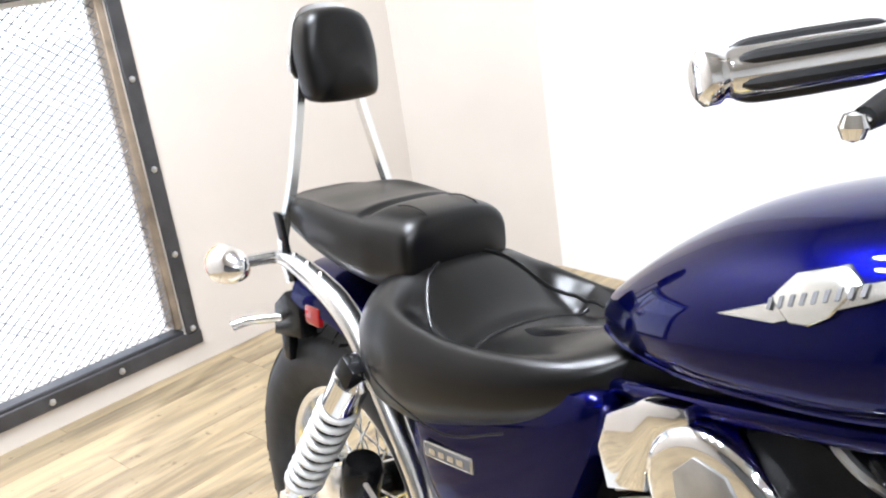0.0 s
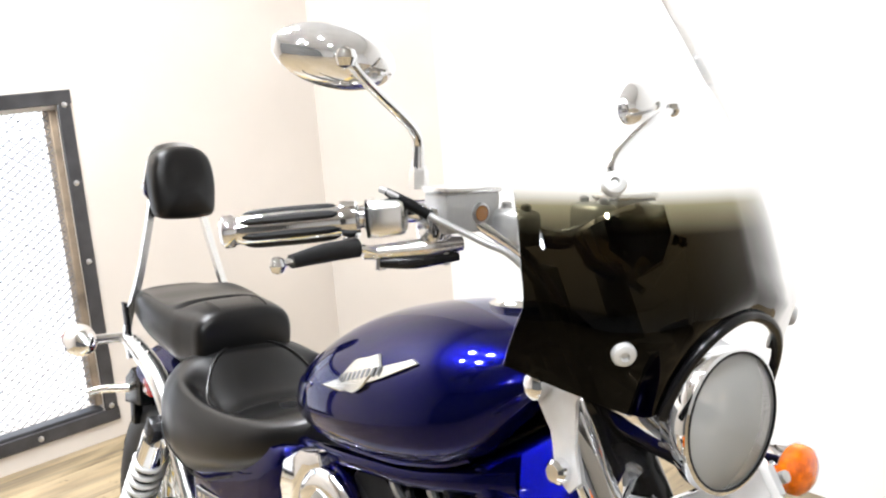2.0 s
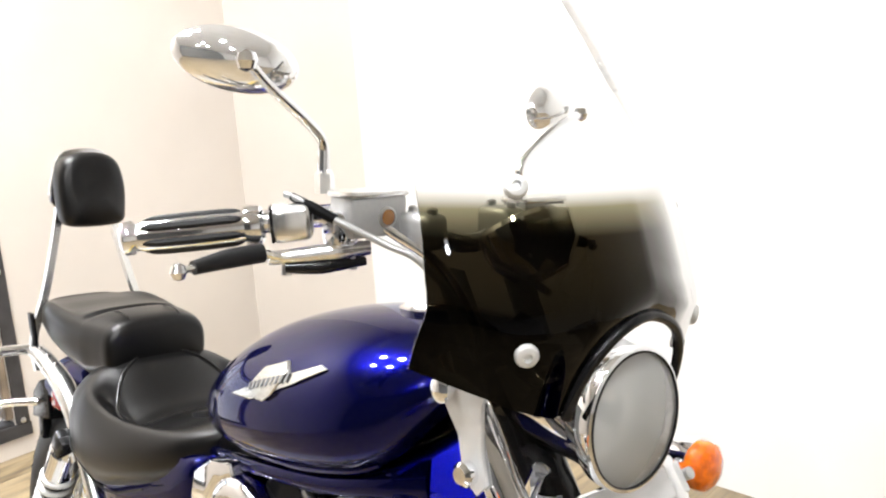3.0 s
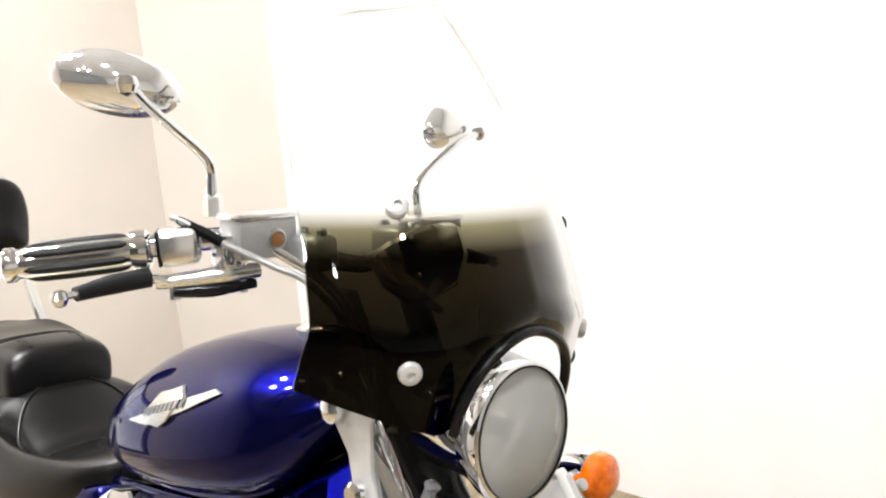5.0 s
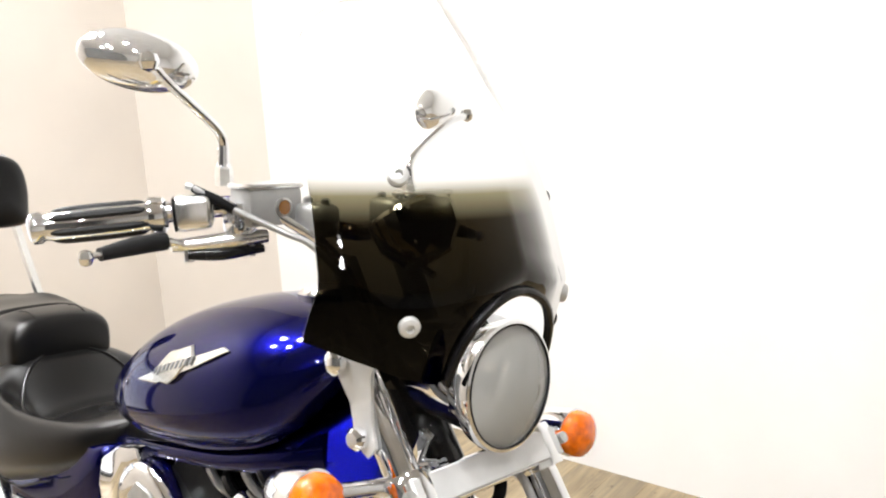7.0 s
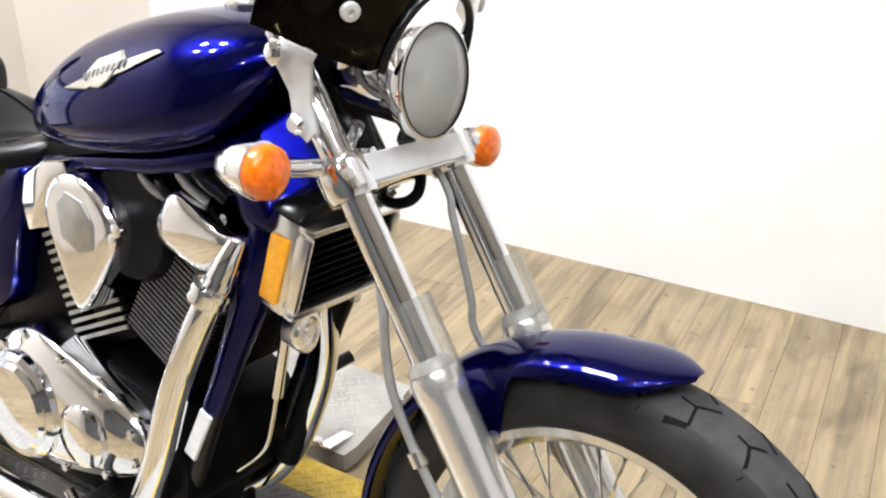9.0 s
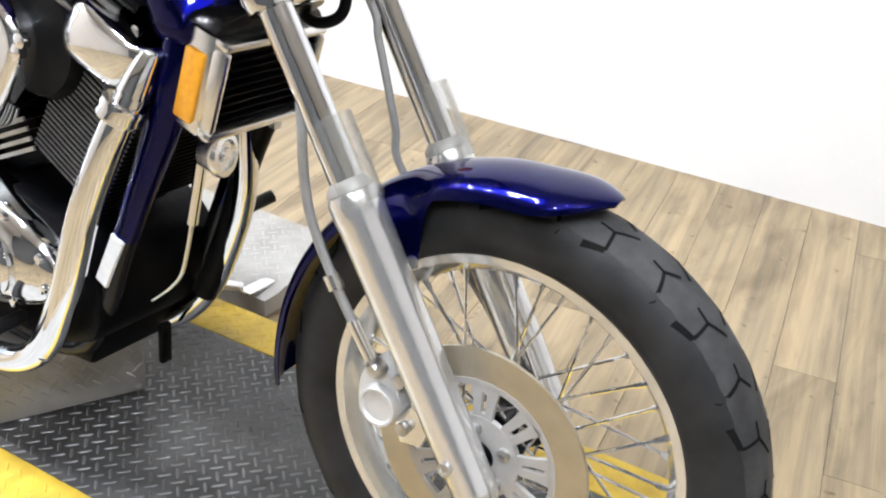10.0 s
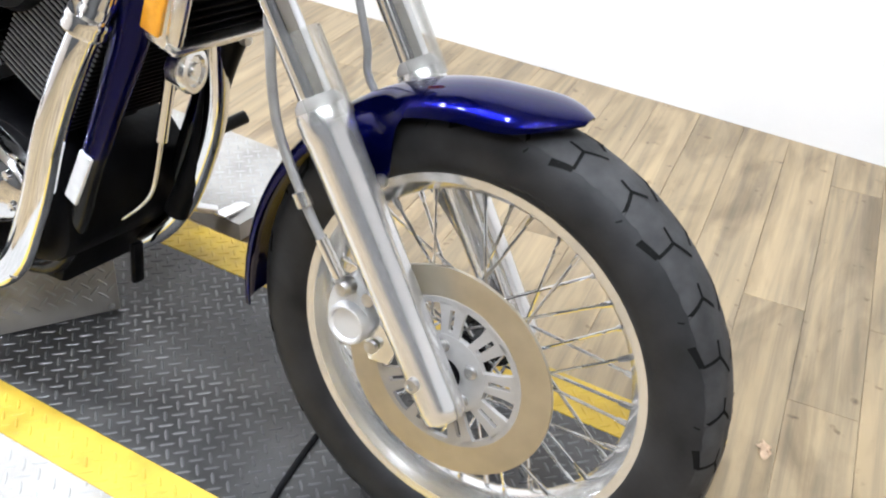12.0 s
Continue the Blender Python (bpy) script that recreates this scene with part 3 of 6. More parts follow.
# tread plate block that carries the engine
stand = tagged(new("jack_block"), "aluminium tread plate block under the engine", "jack stand")
MB = Matrix.Translation((-0.758, 0.085, 0.0035)) @ Matrix.Rotation(radians(239), 4, "Z")
obj("block", box((0.17, -0.10, 0.065), (0.34, 0.20, 0.124), bevel=0.003), M_ALU, stand).matrix_basis = MB
bt = tread(bars(0.004, 0.336, 0.006, 0.122, 0.0290, 0.0125, 0.0014, 0), M_ALUBAR, stand)
bt.matrix_basis = MB @ Matrix.Translation((0, 0.0002, 0.128)) @ Matrix.Rotation(radians(-90), 4, "X")
obj("bolt", lathe([(0, 0), (0.006, 0), (0.005, 0.003), (0, 0.0035)], Matrix.Translation((0.015, 0.0, 0.015)) @ Matrix.Rotation(radians(-90), 4, "X"), 10), M_BOLT, stand).matrix_basis = MB

# ---- the motorcycle; x ahead, y to its left, front axle above x = 0 ----
bike = tagged(new("motorcycle"), "dark blue cruiser motorcycle with chrome engine, leaning on its stand", "motorcycle")
bike.matrix_basis = pose(0, 0, 0.002, -5.9)
AXLE_Z = 0.33
RAKE = V(-0.545, 0, 0.838)                 # along the fork, upwards
FWD = V(0.838, 0, 0.545)                   # square to the fork, ahead


def part(name, bm, mat, parent=None, label="", smooth=40):
    return obj(name, bm, mat, parent or bike, label, smooth)


def fork_at(z, off=0.0, y=0.0):
    """A point beside the fork line at the height z."""
    s = (z - AXLE_Z) / RAKE.z
    p = V(0, y, AXLE_Z) + RAKE * s + FWD * off
    return p


def ring_profile(cr, half, h, n=20, flat=2.4):
    """A superellipse section for a tyre: centre radius, half width, half height."""
    out = []
    for k in range(n):
        a = 2 * math.pi * k / n
        c, s = math.cos(a), math.sin(a)
        out.append((cr + h * math.copysign(abs(s) ** (2 / flat), s), half * math.copysign(abs(c) ** (2 / flat), c)))
    return out


def wheel(x, z, R, half, sect, rim_r, rim_half, spokes, label):
    """A spoked wheel; its axle along y."""
    m = Matrix.Translation((x, 0, z)) @ Matrix.Rotation(radians(90), 4, "X")
    rim = part("wheel", lathe([(rim_r - 0.012, -rim_half), (rim_r + 0.004, -rim_half - 0.002), (rim_r + 0.005, -rim_half + 0.004), (rim_r - 0.010, -rim_half + 0.010), (rim_r - 0.022, -0.012),
                               (rim_r - 0.026, 0), (rim_r - 0.022, 0.012), (rim_r - 0.010, rim_half - 0.010), (rim_r + 0.005, rim_half - 0.004), (rim_r + 0.004, rim_half + 0.002), (rim_r - 0.012, rim_half),
                               (rim_r - 0.017, rim_half - 0.008), (rim_r - 0.028, 0.013), (rim_r - 0.032, 0), (rim_r - 0.028, -0.013), (rim_r - 0.017, -rim_half + 0.008)], m, 72, True), M_RIM, None, label)
    part("tyre", lathe(ring_profile(R - sect, half, sect), m, 72, True), M_RUBBER, rim, "black rubber tyre, lightly worn")
    # alloy hub coloured black: the shade between the spokes is in its colour
    part("hub", lathe([(0.0, -0.062), (0.018, -0.062), (0.02, -0.05), (0.045, -0.046), (0.047, -0.036), (0.028, -0.026), (0.026, 0.026), (0.045, 0.036), (0.045, 0.046), (0.02, 0.05), (0.018, 0.062), (0, 0.062)], m, 32), M_BLACK, rim)
    sp = None
    nip = None
    for k in range(spokes):
        a = 2 * math.pi * (k + 0.5) / spokes
        side = -1 if k % 2 == 0 else 1
        lead = 1 if (k // 2) % 2 == 0 else -1
        a0 = a + lead * radians(58)
        p0 = V(0.043 * math.cos(a0), side * 0.04, 0.043 * math.sin(a0))
        p1 = V((rim_r - 0.028) * math.cos(a), side * 0.006, (rim_r - 0.028) * math.sin(a))
        d = p1 - p0
        mm = Matrix.Translation((x, 0, z)) @ axis_to(p0, d) @ Matrix.Diagonal((1, 1, d.length, 1))
        mn = Matrix.Translation((x, 0, z)) @ axis_to(p1 - d.normalized() * 0.017, d)
        if sp is None:
            sp = part("spoke", lathe([(0.0, 0), (0.0022, 0), (0.0022, 1), (0, 1)], seg=8), M_CHROME, rim)
            sp.matrix_basis = mm
            nip = part("nipple", lathe([(0, 0), (0.0036, 0), (0.0046, 0.018), (0, 0.018)], seg=8), M_CHROME, rim)
            nip.matrix_basis = mn
        else:
            share("spoke", sp, mm, rim)
            share("nipple", nip, mn, rim)
    return rim


def tread_grooves(rim, x, z, R, half, n, name="tread_groove"):
    """Dark zigzag strips laid round the tyre, painting the shade inside its cuts."""
    bm = bmesh.new()

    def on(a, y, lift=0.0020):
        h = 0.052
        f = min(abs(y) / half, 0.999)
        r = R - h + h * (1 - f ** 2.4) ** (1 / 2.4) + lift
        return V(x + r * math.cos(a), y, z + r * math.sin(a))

    def cut(pts, w):
        for (a0, y0), (a1, y1) in zip(pts, pts[1:]):
            for q in range(3):
                aa, ya = a0 + (a1 - a0) * q / 3, y0 + (y1 - y0) * q / 3
                ab, yb = a0 + (a1 - a0) * (q + 1) / 3, y0 + (y1 - y0) * (q + 1) / 3
                da, dy = (a1 - a0) * R, (y1 - y0)
                ln = math.hypot(da, dy)
                na, ny = -dy / ln * w / R, da / ln * w
                bm.faces.new([bm.verts.new(p) for p in (on(aa - na, ya - ny), on(ab - na, yb - ny), on(ab + na, yb + ny), on(aa + na, ya + ny))])
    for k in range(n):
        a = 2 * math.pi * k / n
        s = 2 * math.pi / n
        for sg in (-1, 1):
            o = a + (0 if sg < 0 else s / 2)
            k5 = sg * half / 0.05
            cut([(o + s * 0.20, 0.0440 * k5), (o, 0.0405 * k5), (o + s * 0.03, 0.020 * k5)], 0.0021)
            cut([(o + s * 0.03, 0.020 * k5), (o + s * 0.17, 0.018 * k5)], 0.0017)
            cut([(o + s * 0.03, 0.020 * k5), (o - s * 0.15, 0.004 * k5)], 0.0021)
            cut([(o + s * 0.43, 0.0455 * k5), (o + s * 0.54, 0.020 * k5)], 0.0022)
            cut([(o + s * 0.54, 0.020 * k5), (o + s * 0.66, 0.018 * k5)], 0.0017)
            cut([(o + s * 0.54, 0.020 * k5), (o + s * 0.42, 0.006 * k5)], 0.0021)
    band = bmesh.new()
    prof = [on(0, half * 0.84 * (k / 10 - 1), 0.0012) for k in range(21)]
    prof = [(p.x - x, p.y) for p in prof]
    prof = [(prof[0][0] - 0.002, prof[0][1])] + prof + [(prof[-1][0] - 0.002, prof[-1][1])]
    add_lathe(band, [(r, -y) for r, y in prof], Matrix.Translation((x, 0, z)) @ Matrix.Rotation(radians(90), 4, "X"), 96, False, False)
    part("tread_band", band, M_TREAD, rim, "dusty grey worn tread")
    tagged(part(name, bm, M_GROOVE_SHADE, rim, "dark zigzag strips painted as the shade in tread grooves", smooth=0), kind="stuff")


fw = wheel(0, AXLE_Z, 0.330, 0.050, 0.047, 0.248, 0.035, 40, "chrome wire-spoked front wheel")
tread_grooves(fw, 0, AXLE_Z, 0.330, 0.050, 15)
RX = -1.65
rw = wheel(RX, 0.318, 0.318, 0.070, 0.064, 0.200, 0.045, 40, "chrome wire-spoked rear wheel")
tread_grooves(rw, RX, 0.318, 0.318, 0.068, 22)

# brake disc: swept ring, slotted carrier, bolts
DM = Matrix.Translation((0, -0.072, AXLE_Z)) @ Matrix.Rotation(radians(90), 4, "X")
disc = part("brake_disc", lathe([(0.102, -0.0025), (0.145, -0.0025), (0.145, 0.0025), (0.102, 0.0025)], DM, 64, True), M_DISC, None, "tan-toned steel brake disc")
bm = bmesh.new()
add_lathe(bm, [(0.097, -0.003), (0.105, -0.003), (0.105, 0.003), (0.097, 0.003)], DM, 64, True)
add_lathe(bm, [(0.022, -0.004), (0.056, -0.004), (0.056, 0.004), (0.022, 0.004)], DM, 48, True)
NS = 9
for k in range(NS):
    a = 2 * math.pi * k / NS + 0.2
    for sg in (-1, 1):
        pts = []
        for r, t in ((0.050, 0.0030 * sg), (0.099, 0.0034 * sg), (0.099, 0.0195 * sg), (0.078, 0.0150 * sg), (0.050, 0.0125 * sg)):
            pts.append((r * math.cos(a) - t * math.sin(a), r * math.sin(a) + t * math.cos(a)))
        add_prism(bm, pts, -0.003, 0.003, "z", 0, DM)
    for r0, r1 in ((0.050, 0.061), (0.091, 0.099)):
        pts = []
        for r, t in ((r0, 0.0036), (r1, 0.0036), (r1, -0.0036), (r0, -0.0036)):
            pts.append((r * math.cos(a) - t * math.sin(a), r * math.sin(a) + t * math.cos(a)))
        add_prism(bm, pts, -0.0029, 0.0029, "z", 0, DM)
part("carrier", bm, M_CARRIER, disc, "silver slotted carrier", 30)
b0 = None
for k in range(5):
    a = 2 * math.pi * k / 5 + 0.5
    mb = DM @ Matrix.Translation((0.040 * math.cos(a), 0.040 * math.sin(a), 0.004))
    if b0 is None:
        b0 = part("bolt", lathe([(0, 0), (0.0085, 0), (0.0085, 0.004), (0.006, 0.006), (0.0035, 0.006), (0.003, 0.003), (0, 0.003)], seg=14), M_BOLT, disc)
        b0.matrix_basis = mb
    else:
        share("bolt", b0, mb, disc)
part("axle_collar", lathe([(0, -0.02), (0.022, -0.02), (0.022, 0.012), (0.016, 0.022), (0, 0.022)], DM, 24), M_DARK, disc)

# fork legs
for y in (-0.105, 0.105):
    d = axis_to(fork_at(AXLE_Z - 0.038, 0.0, y), RAKE)
    L = 0.415
    leg = part("fork_leg", lathe([(0, 0), (0.025, 0.0), (0.0275, 0.003), (0.0285, 0.02), (0.030, 0.18), (0.0315, L - 0.05), (0.0325, L - 0.045), (0.0325, L - 0.022), (0.0305, L - 0.014), (0.0, L - 0.012)], d, 28), M_LEG, None, "polished alloy fork leg")
    part("dust_seal", lathe([(0.0200, L - 0.013), (0.0295, L - 0.013), (0.0285, L - 0.006), (0.0215, L + 0.002), (0.0200, L + 0.002)], d, 24, True), M_CARRIER, leg, "grey dust seal")
    part("stanchion", lathe([(0, L - 0.02), (0.0205, L), (0.0205, 0.85), (0, 0.85)], d, 24), M_CHROME, leg, "chrome fork tube")
    part("axle_bolt", lathe([(0, 0), (0.009, 0), (0.009, 0.006), (0.005, 0.007), (0.004, 0.004), (0, 0.004)], Matrix.Translation(fork_at(AXLE_Z + 0.012, -0.004, y + math.copysign(0.028, y))) @ Matrix.Rotation(radians(90 if y < 0 else -90), 4, "X"), 12), M_BOLT, leg)
    # clear stone guard in front of the tube
    bm = bmesh.new()
    rings = []
    for s in (L - 0.03, L + 0.075):
        o = [d @ V(0.036 * math.cos(a), 0.036 * math.sin(a), s) for a in [radians(-75 + 150 * k / 12) for k in range(13)]]
        i = [d @ V(0.0335 * math.cos(a), 0.0335 * math.sin(a), s) for a in [radians(75 - 150 * k / 12) for k in range(13)]]
        rings.append(o + i)
    ax = (d.to_3x3() @ V(1, 0, 0)).dot(FWD)
    if ax < 0.9:
        rot = math.atan2((d.to_3x3() @ V(0, 1, 0)).dot(FWD), ax)
        rm = d @ Matrix.Rotation(rot, 4, "Z") @ d.inverted()
        rings = [[rm @ p for p in r] for r in rings]
    add_loft(bm, rings)
    part("stone_guard", bm, M_SLEEVE, leg, "clear plastic stone guard")

# yokes
MY = Matrix(((FWD.x, 0, RAKE.x, 0), (0, 1, 0, 0), (FWD.z, 0, RAKE.z, 0), (0, 0, 0, 1)))


def fork_frame(z, off=0.0, y=0.0):
    """A pose on the fork with x ahead, z along the fork."""
    return Matrix.Translation(fork_at(z, off, y)) @ MY


bm = bmesh.new()
add_box(bm, (0, 0, 0), (0.052, 0.262, 0.042), fork_frame(0.838), 0.008)
lower = part("lower_yoke", bm, M_CHROME, None, "chrome lower fork yoke")
part("cover_plate", box((0.029, 0.0, 0.0), (0.006, 0.250, 0.036), fork_frame(0.838), 0.002, 1), M_PAINTALU, lower, "flat silver yoke cover")
for y in (-0.105, 0.105):
    part("clamp", lathe([(0.022, -0.026), (0.031, -0.026), (0.033, -0.02), (0.033, 0.02), (0.031, 0.026), (0.022, 0.026)], fork_frame(0.838, 0, y), 24, True), M_CHROME, lower)
    part("clamp_bolt", lathe([(0, 0), (0.007, 0), (0.007, 0.008), (0, 0.009)], fork_frame(0.838, 0.026, y * 1.27) @ Matrix.Rotation(radians(90), 4, "Y"), 12), M_BOLT, lower)
part("upper_yoke", box((-0.01, 0, 0), (0.06, 0.15, 0.03), fork_frame(0.985), 0.01), M_CHROME, None, "chrome upper yoke")

# headlamp
HC = V(-0.290, 0.001, 0.951)
HM = axis_to(HC, (1, 0, 0.02)) @ Matrix.Diagonal((0.90, 0.90, 1, 1))
lamp = part("headlamp", lathe([(0, -0.145), (0.025, -0.143), (0.045, -0.13), (0.057, -0.10), (0.064, -0.05), (0.070, -0.016), (0.080, -0.010), (0.083, 0.003), (0.082, 0.009), (0.078, 0.010), (0.0765, 0.006), (0.0745, -0.006), (0.062, -0.05), (0.050, -0.095), (0.03, -0.12), (0.0, -0.125)], HM, 48), M_CHROME, None, "round chrome headlamp")
part("reflector", lathe([(0.0745, -0.003), (0.060, -0.03), (0.045, -0.055), (0.02, -0.075), (0.0, -0.078)], HM, 40, False, False), M_REFL, lamp)
part("lens", lathe([(0.0775, 0.006), (0.06, 0.014), (0.03, 0.019), (0.0, 0.020)], HM, 40, False, False), M_LENS, lamp, "clear glass lens")
part("gasket", lathe([(0.0757, 0.0088), (0.0775, 0.0092), (0.0778, 0.0112), (0.0757, 0.0108)], HM, 48, True), M_BLACK, lamp, "black lens gasket")
part("bulb_shield", lathe([(0, -0.05), (0.010, -0.05), (0.012, -0.02), (0.006, -0.012), (0, -0.012)], HM, 16), M_FINDARK, lamp, "dark bulb shield")
part("flute_ring", lathe([(0.050, -0.052), (0.053, -0.047), (0.051, -0.044), (0.048, -0.049)], HM, 40, True), M_CHROME, lamp)
for y in (-0.062, 0.062):
    part("lamp_bracket", tube([(HC.x - 0.06, y, HC.z - 0.055), (HC.x - 0.08, y * 0.9, HC.z - 0.095), (-0.335, y * 0.8, 0.86)], 0.009, 10), M_CHROME, lamp)


def indicator(p, stalk, sgn, label):
    """A bullet indicator that faces ahead (1) or back (-1)."""
    m = axis_to(p, (sgn, 0, 0)) @ Matrix.Diagonal((0.9, 0.9, 1, 1))
    body = part("indicator", lathe([(0, -0.066), (0.008, -0.064), (0.022, -0.05), (0.032, -0.028), (0.0365, -0.006), (0.0375, 0.003), (0.035, 0.004), (0, 0.004)], m, 32), M_CHROME, None, label)
    part("lens", lathe([(0.0345, 0.003), (0.0352, 0.012), (0.033, 0.020), (0.024, 0.026), (0.01, 0.029), (0, 0.0295), (0, 0.003)], m, 32), M_AMBER, body, "orange plastic lens")
    part("stalk", tube([p + V(-0.012 * sgn, 0, 0), (p + stalk) / 2 + V(-0.005 * sgn, 0, 0), stalk], 0.011, 12, 3), M_CHROME, body)
    return body


indicator(V(-0.352, -0.228, 0.866), V(-0.345, -0.12, 0.852), 1, "chrome bullet indicator with orange lens")
indicator(V(-0.362, 0.236, 0.824), V(-0.348, 0.12, 0.835), 1, "chrome bullet indicator with orange lens")

# front mudguard: a shell round the wheel with a deep lobe at the fork
def shell(name, x, z, a0, a1, half, rtop, redge, thick, mat, steps=56, label="", nose=0.0):
    bm = bmesh.new()
    rings = []
    N = 22
    for i in range(steps + 1):
        t = i / steps
        a = radians(a0 + (a1 - a0) * t)
        w = half * (1 - nose * max(0, 1 - t / 0.10) ** 2)
        outer, inner = [], []
        for j in range(N + 1):
            s = -1 + 2 * j / N
            f = 1 - math.cos(s * math.pi / 2) ** 0.85 if abs(s) < 1 else 1.0
            rr = rtop(t) + (redge(t) - rtop(t)) * f
            yy = w * math.sin(s * math.pi / 2) if abs(s) < 1 else w * s
            outer.append(V(x + rr * math.cos(a), yy, z + rr * math.sin(a)))
            ri = rr - (thick if abs(s) < 0.99 else 0)
            inner.append(V(x + ri * math.cos(a), yy * (1 - thick / half), z + ri * math.sin(a)))
        rings.append(outer + inner[::-1])
    add_loft(bm, rings)
    return part(name, bm, mat, None, label)


def fend_edge(t):
    a = 75 + (188 - 75) * t
    lobe = max(0, 1 - abs(a - 120) / 11)
    lobe = lobe * lobe * (3 - 2 * lobe)
    return 0.319 + 0.034 * max(0, 1 - t / 0.14) ** 1.6 - 0.076 * lobe + 0.008 * t


mud = shell("front_mudguard", 0, AXLE_Z, 75, 188, 0.066, lambda t: 0.352 + 0.006 * max(0, 1 - t / 0.15), fend_edge, 0.003, M_BLUE, 72, "deep metallic blue front mudguard", 0.8)
for y in (-0.066, 0.066):
    part("stay_bolt", lathe([(0, 0), (0.009, 0), (0.008, 0.005), (0, 0.006)], Matrix.Translation((-0.125, y * 1.02, 0.548)) @ Matrix.Rotation(radians(90 if y < 0 else -90), 4, "X"), 12), M_BOLT, mud)

# caliper and hose
cal = part("brake_caliper", lathe([(0, -0.04), (0.027, -0.04), (0.029, -0.035), (0.029, 0.010), (0.026, 0.014), (0.023, 0.014), (0.021, 0.010), (0, 0.010)], Matrix.Translation((-0.130, -0.098, 0.361)) @ Matrix.Rotation(radians(90), 4, "X"), 32), M_PAINTALU, None, "silver front brake caliper")
part("bridge", prism(round_outline([(-0.163, 0.345), (-0.166, 0.385), (-0.150, 0.412), (-0.122, 0.404), (-0.103, 0.375), (-0.106, 0.343), (-0.134, 0.330)], 3), -0.100, -0.045, "y", 0.004), M_PLATE, cal)
part("bracket", prism([(-0.11, 0.345), (-0.06, 0.41), (-0.04, 0.40), (-0.07, 0.32), (-0.10, 0.315)], -0.098, -0.085, "y", 0.003), M_SATIN, cal)
for p in ((-0.094, 0.340), (-0.150, 0.418), (-0.075, 0.385), (-0.105, 0.405)):
    part("bolt", lathe([(0, 0), (0.009, 0), (0.009, 0.006), (0.004, 0.007), (0, 0.007)], Matrix.Translation((p[0], -0.10, p[1])) @ Matrix.Rotation(radians(90), 4, "X"), 12), M_BOLT, cal)
hose = part("brake_hose", tube([(-0.139, -0.112, 0.420), (-0.168, -0.120, 0.471), (-0.199, -0.121, 0.517), (-0.238, -0.121, 0.585), (-0.253, -0.121, 0.643), (-0.262, -0.118, 0.701), (-0.290, -0.103, 0.780), (-0.36, -0.08, 0.87), (-0.42, -0.09, 0.97)], 0.0062, 10, 5), M_HOSE, None, "grey sheathed brake hose")
part("ferrule", tube([(-0.143, -0.114, 0.428), (-0.170, -0.120, 0.474)], 0.0082, 10), M_SATIN, hose)
part("clip", tube([(-0.194, -0.121, 0.508), (-0.204, -0.121, 0.524)], 0.0110, 10), M_SATIN, hose)
part("banjo", lathe([(0, -0.008), (0.012, -0.008), (0.012, 0.006), (0.008, 0.012), (0, 0.013)], Matrix.Translation((-0.136, -0.108, 0.414)) @ Matrix.Rotation(radians(90), 4, "X"), 14), M_BOLT, hose)
part("speedometer_cable", tube([(0.0, 0.075, 0.345), (-0.10, 0.10, 0.43), (-0.238, 0.075, 0.590), (-0.258, 0.075, 0.650), (-0.281, 0.075, 0.718), (-0.297, 0.075, 0.763), (-0.314, 0.075, 0.807), (-0.42, 0.06, 0.95)], 0.0055, 10), M_HOSE, None, "grey speedometer cable")

# windscreen
SCREEN_W = 0.210


def screen_crease(au):
    """Height of the moulded crease across the screen."""
    return curve(au, [(0.0, 1.078), (0.05, 1.066), (0.10, 1.057), (0.15, 1.058), (0.18, 1.071), (0.21, 1.076)])


def screen_half(z, left=False):
    """Half width of the screen at a height; its left foot is cut narrower."""
    k = 1 - 0.12 * max(0.0, min(1.0, (1.15 - z) / 0.10)) if left else 1.0
    return k * curve(z, [(0.95, 0.210), (1.04, 0.209), (1.10, 0.199), (1.15, 0.190), (1.20, 0.182), (1.28, 0.163), (1.33, 0.139), (1.362, 0.107), (1.381, 0.062), (1.388, 0.003)])


def screen_x(y, z):
    """Depth of the screen: a flat front that wraps back at the sides, raked above the crease, tucked in below."""
    au = abs(y)
    d = z - screen_crease(au)
    x = -0.262 - 0.102 * min(1.0, au / screen_half(z, y > 0)) ** 2.7 * min(1.0, screen_half(z) / 0.16)
    if d > 0:
        soft = min(1.0, d / 0.03)
        return x - (0.27 * d + 0.60 * d * d) * (0.5 + 0.5 * soft)
    return x + 0.33 * d


def screen_pt(u, v):
    """u from -1 (right) to 1 (left), v from foot to top."""
    y = SCREEN_W * math.sin(u * 1.35) / math.sin(1.35)
    au = abs(y)
    # lower edge: side foot, down to the points beside the lamp, up over the lamp
    hole = 0.0965 if y > 0 else 0.086
    if au < hole:
        zb = 0.952 - 0.17 * y + 0.107 * math.sqrt(max(0, 1 - (au / hole) ** 2.2))
    else:
        k = (au - hole) / (SCREEN_W - hole)
        zb = curve(k, [(0.0, 0.956), (0.10, 0.956), (0.40, 0.980), (0.75, 1.003), (1.0, 1.020)]) + math.copysign(0.016, -y) * max(0.0, 1 - 2.5 * k)
    z = zb + (1.388 - zb) * (v * (1.6 - 0.6 * v))
    y *= screen_half(z, u > 0) / SCREEN_W
    return V(screen_x(y, z), y, z)


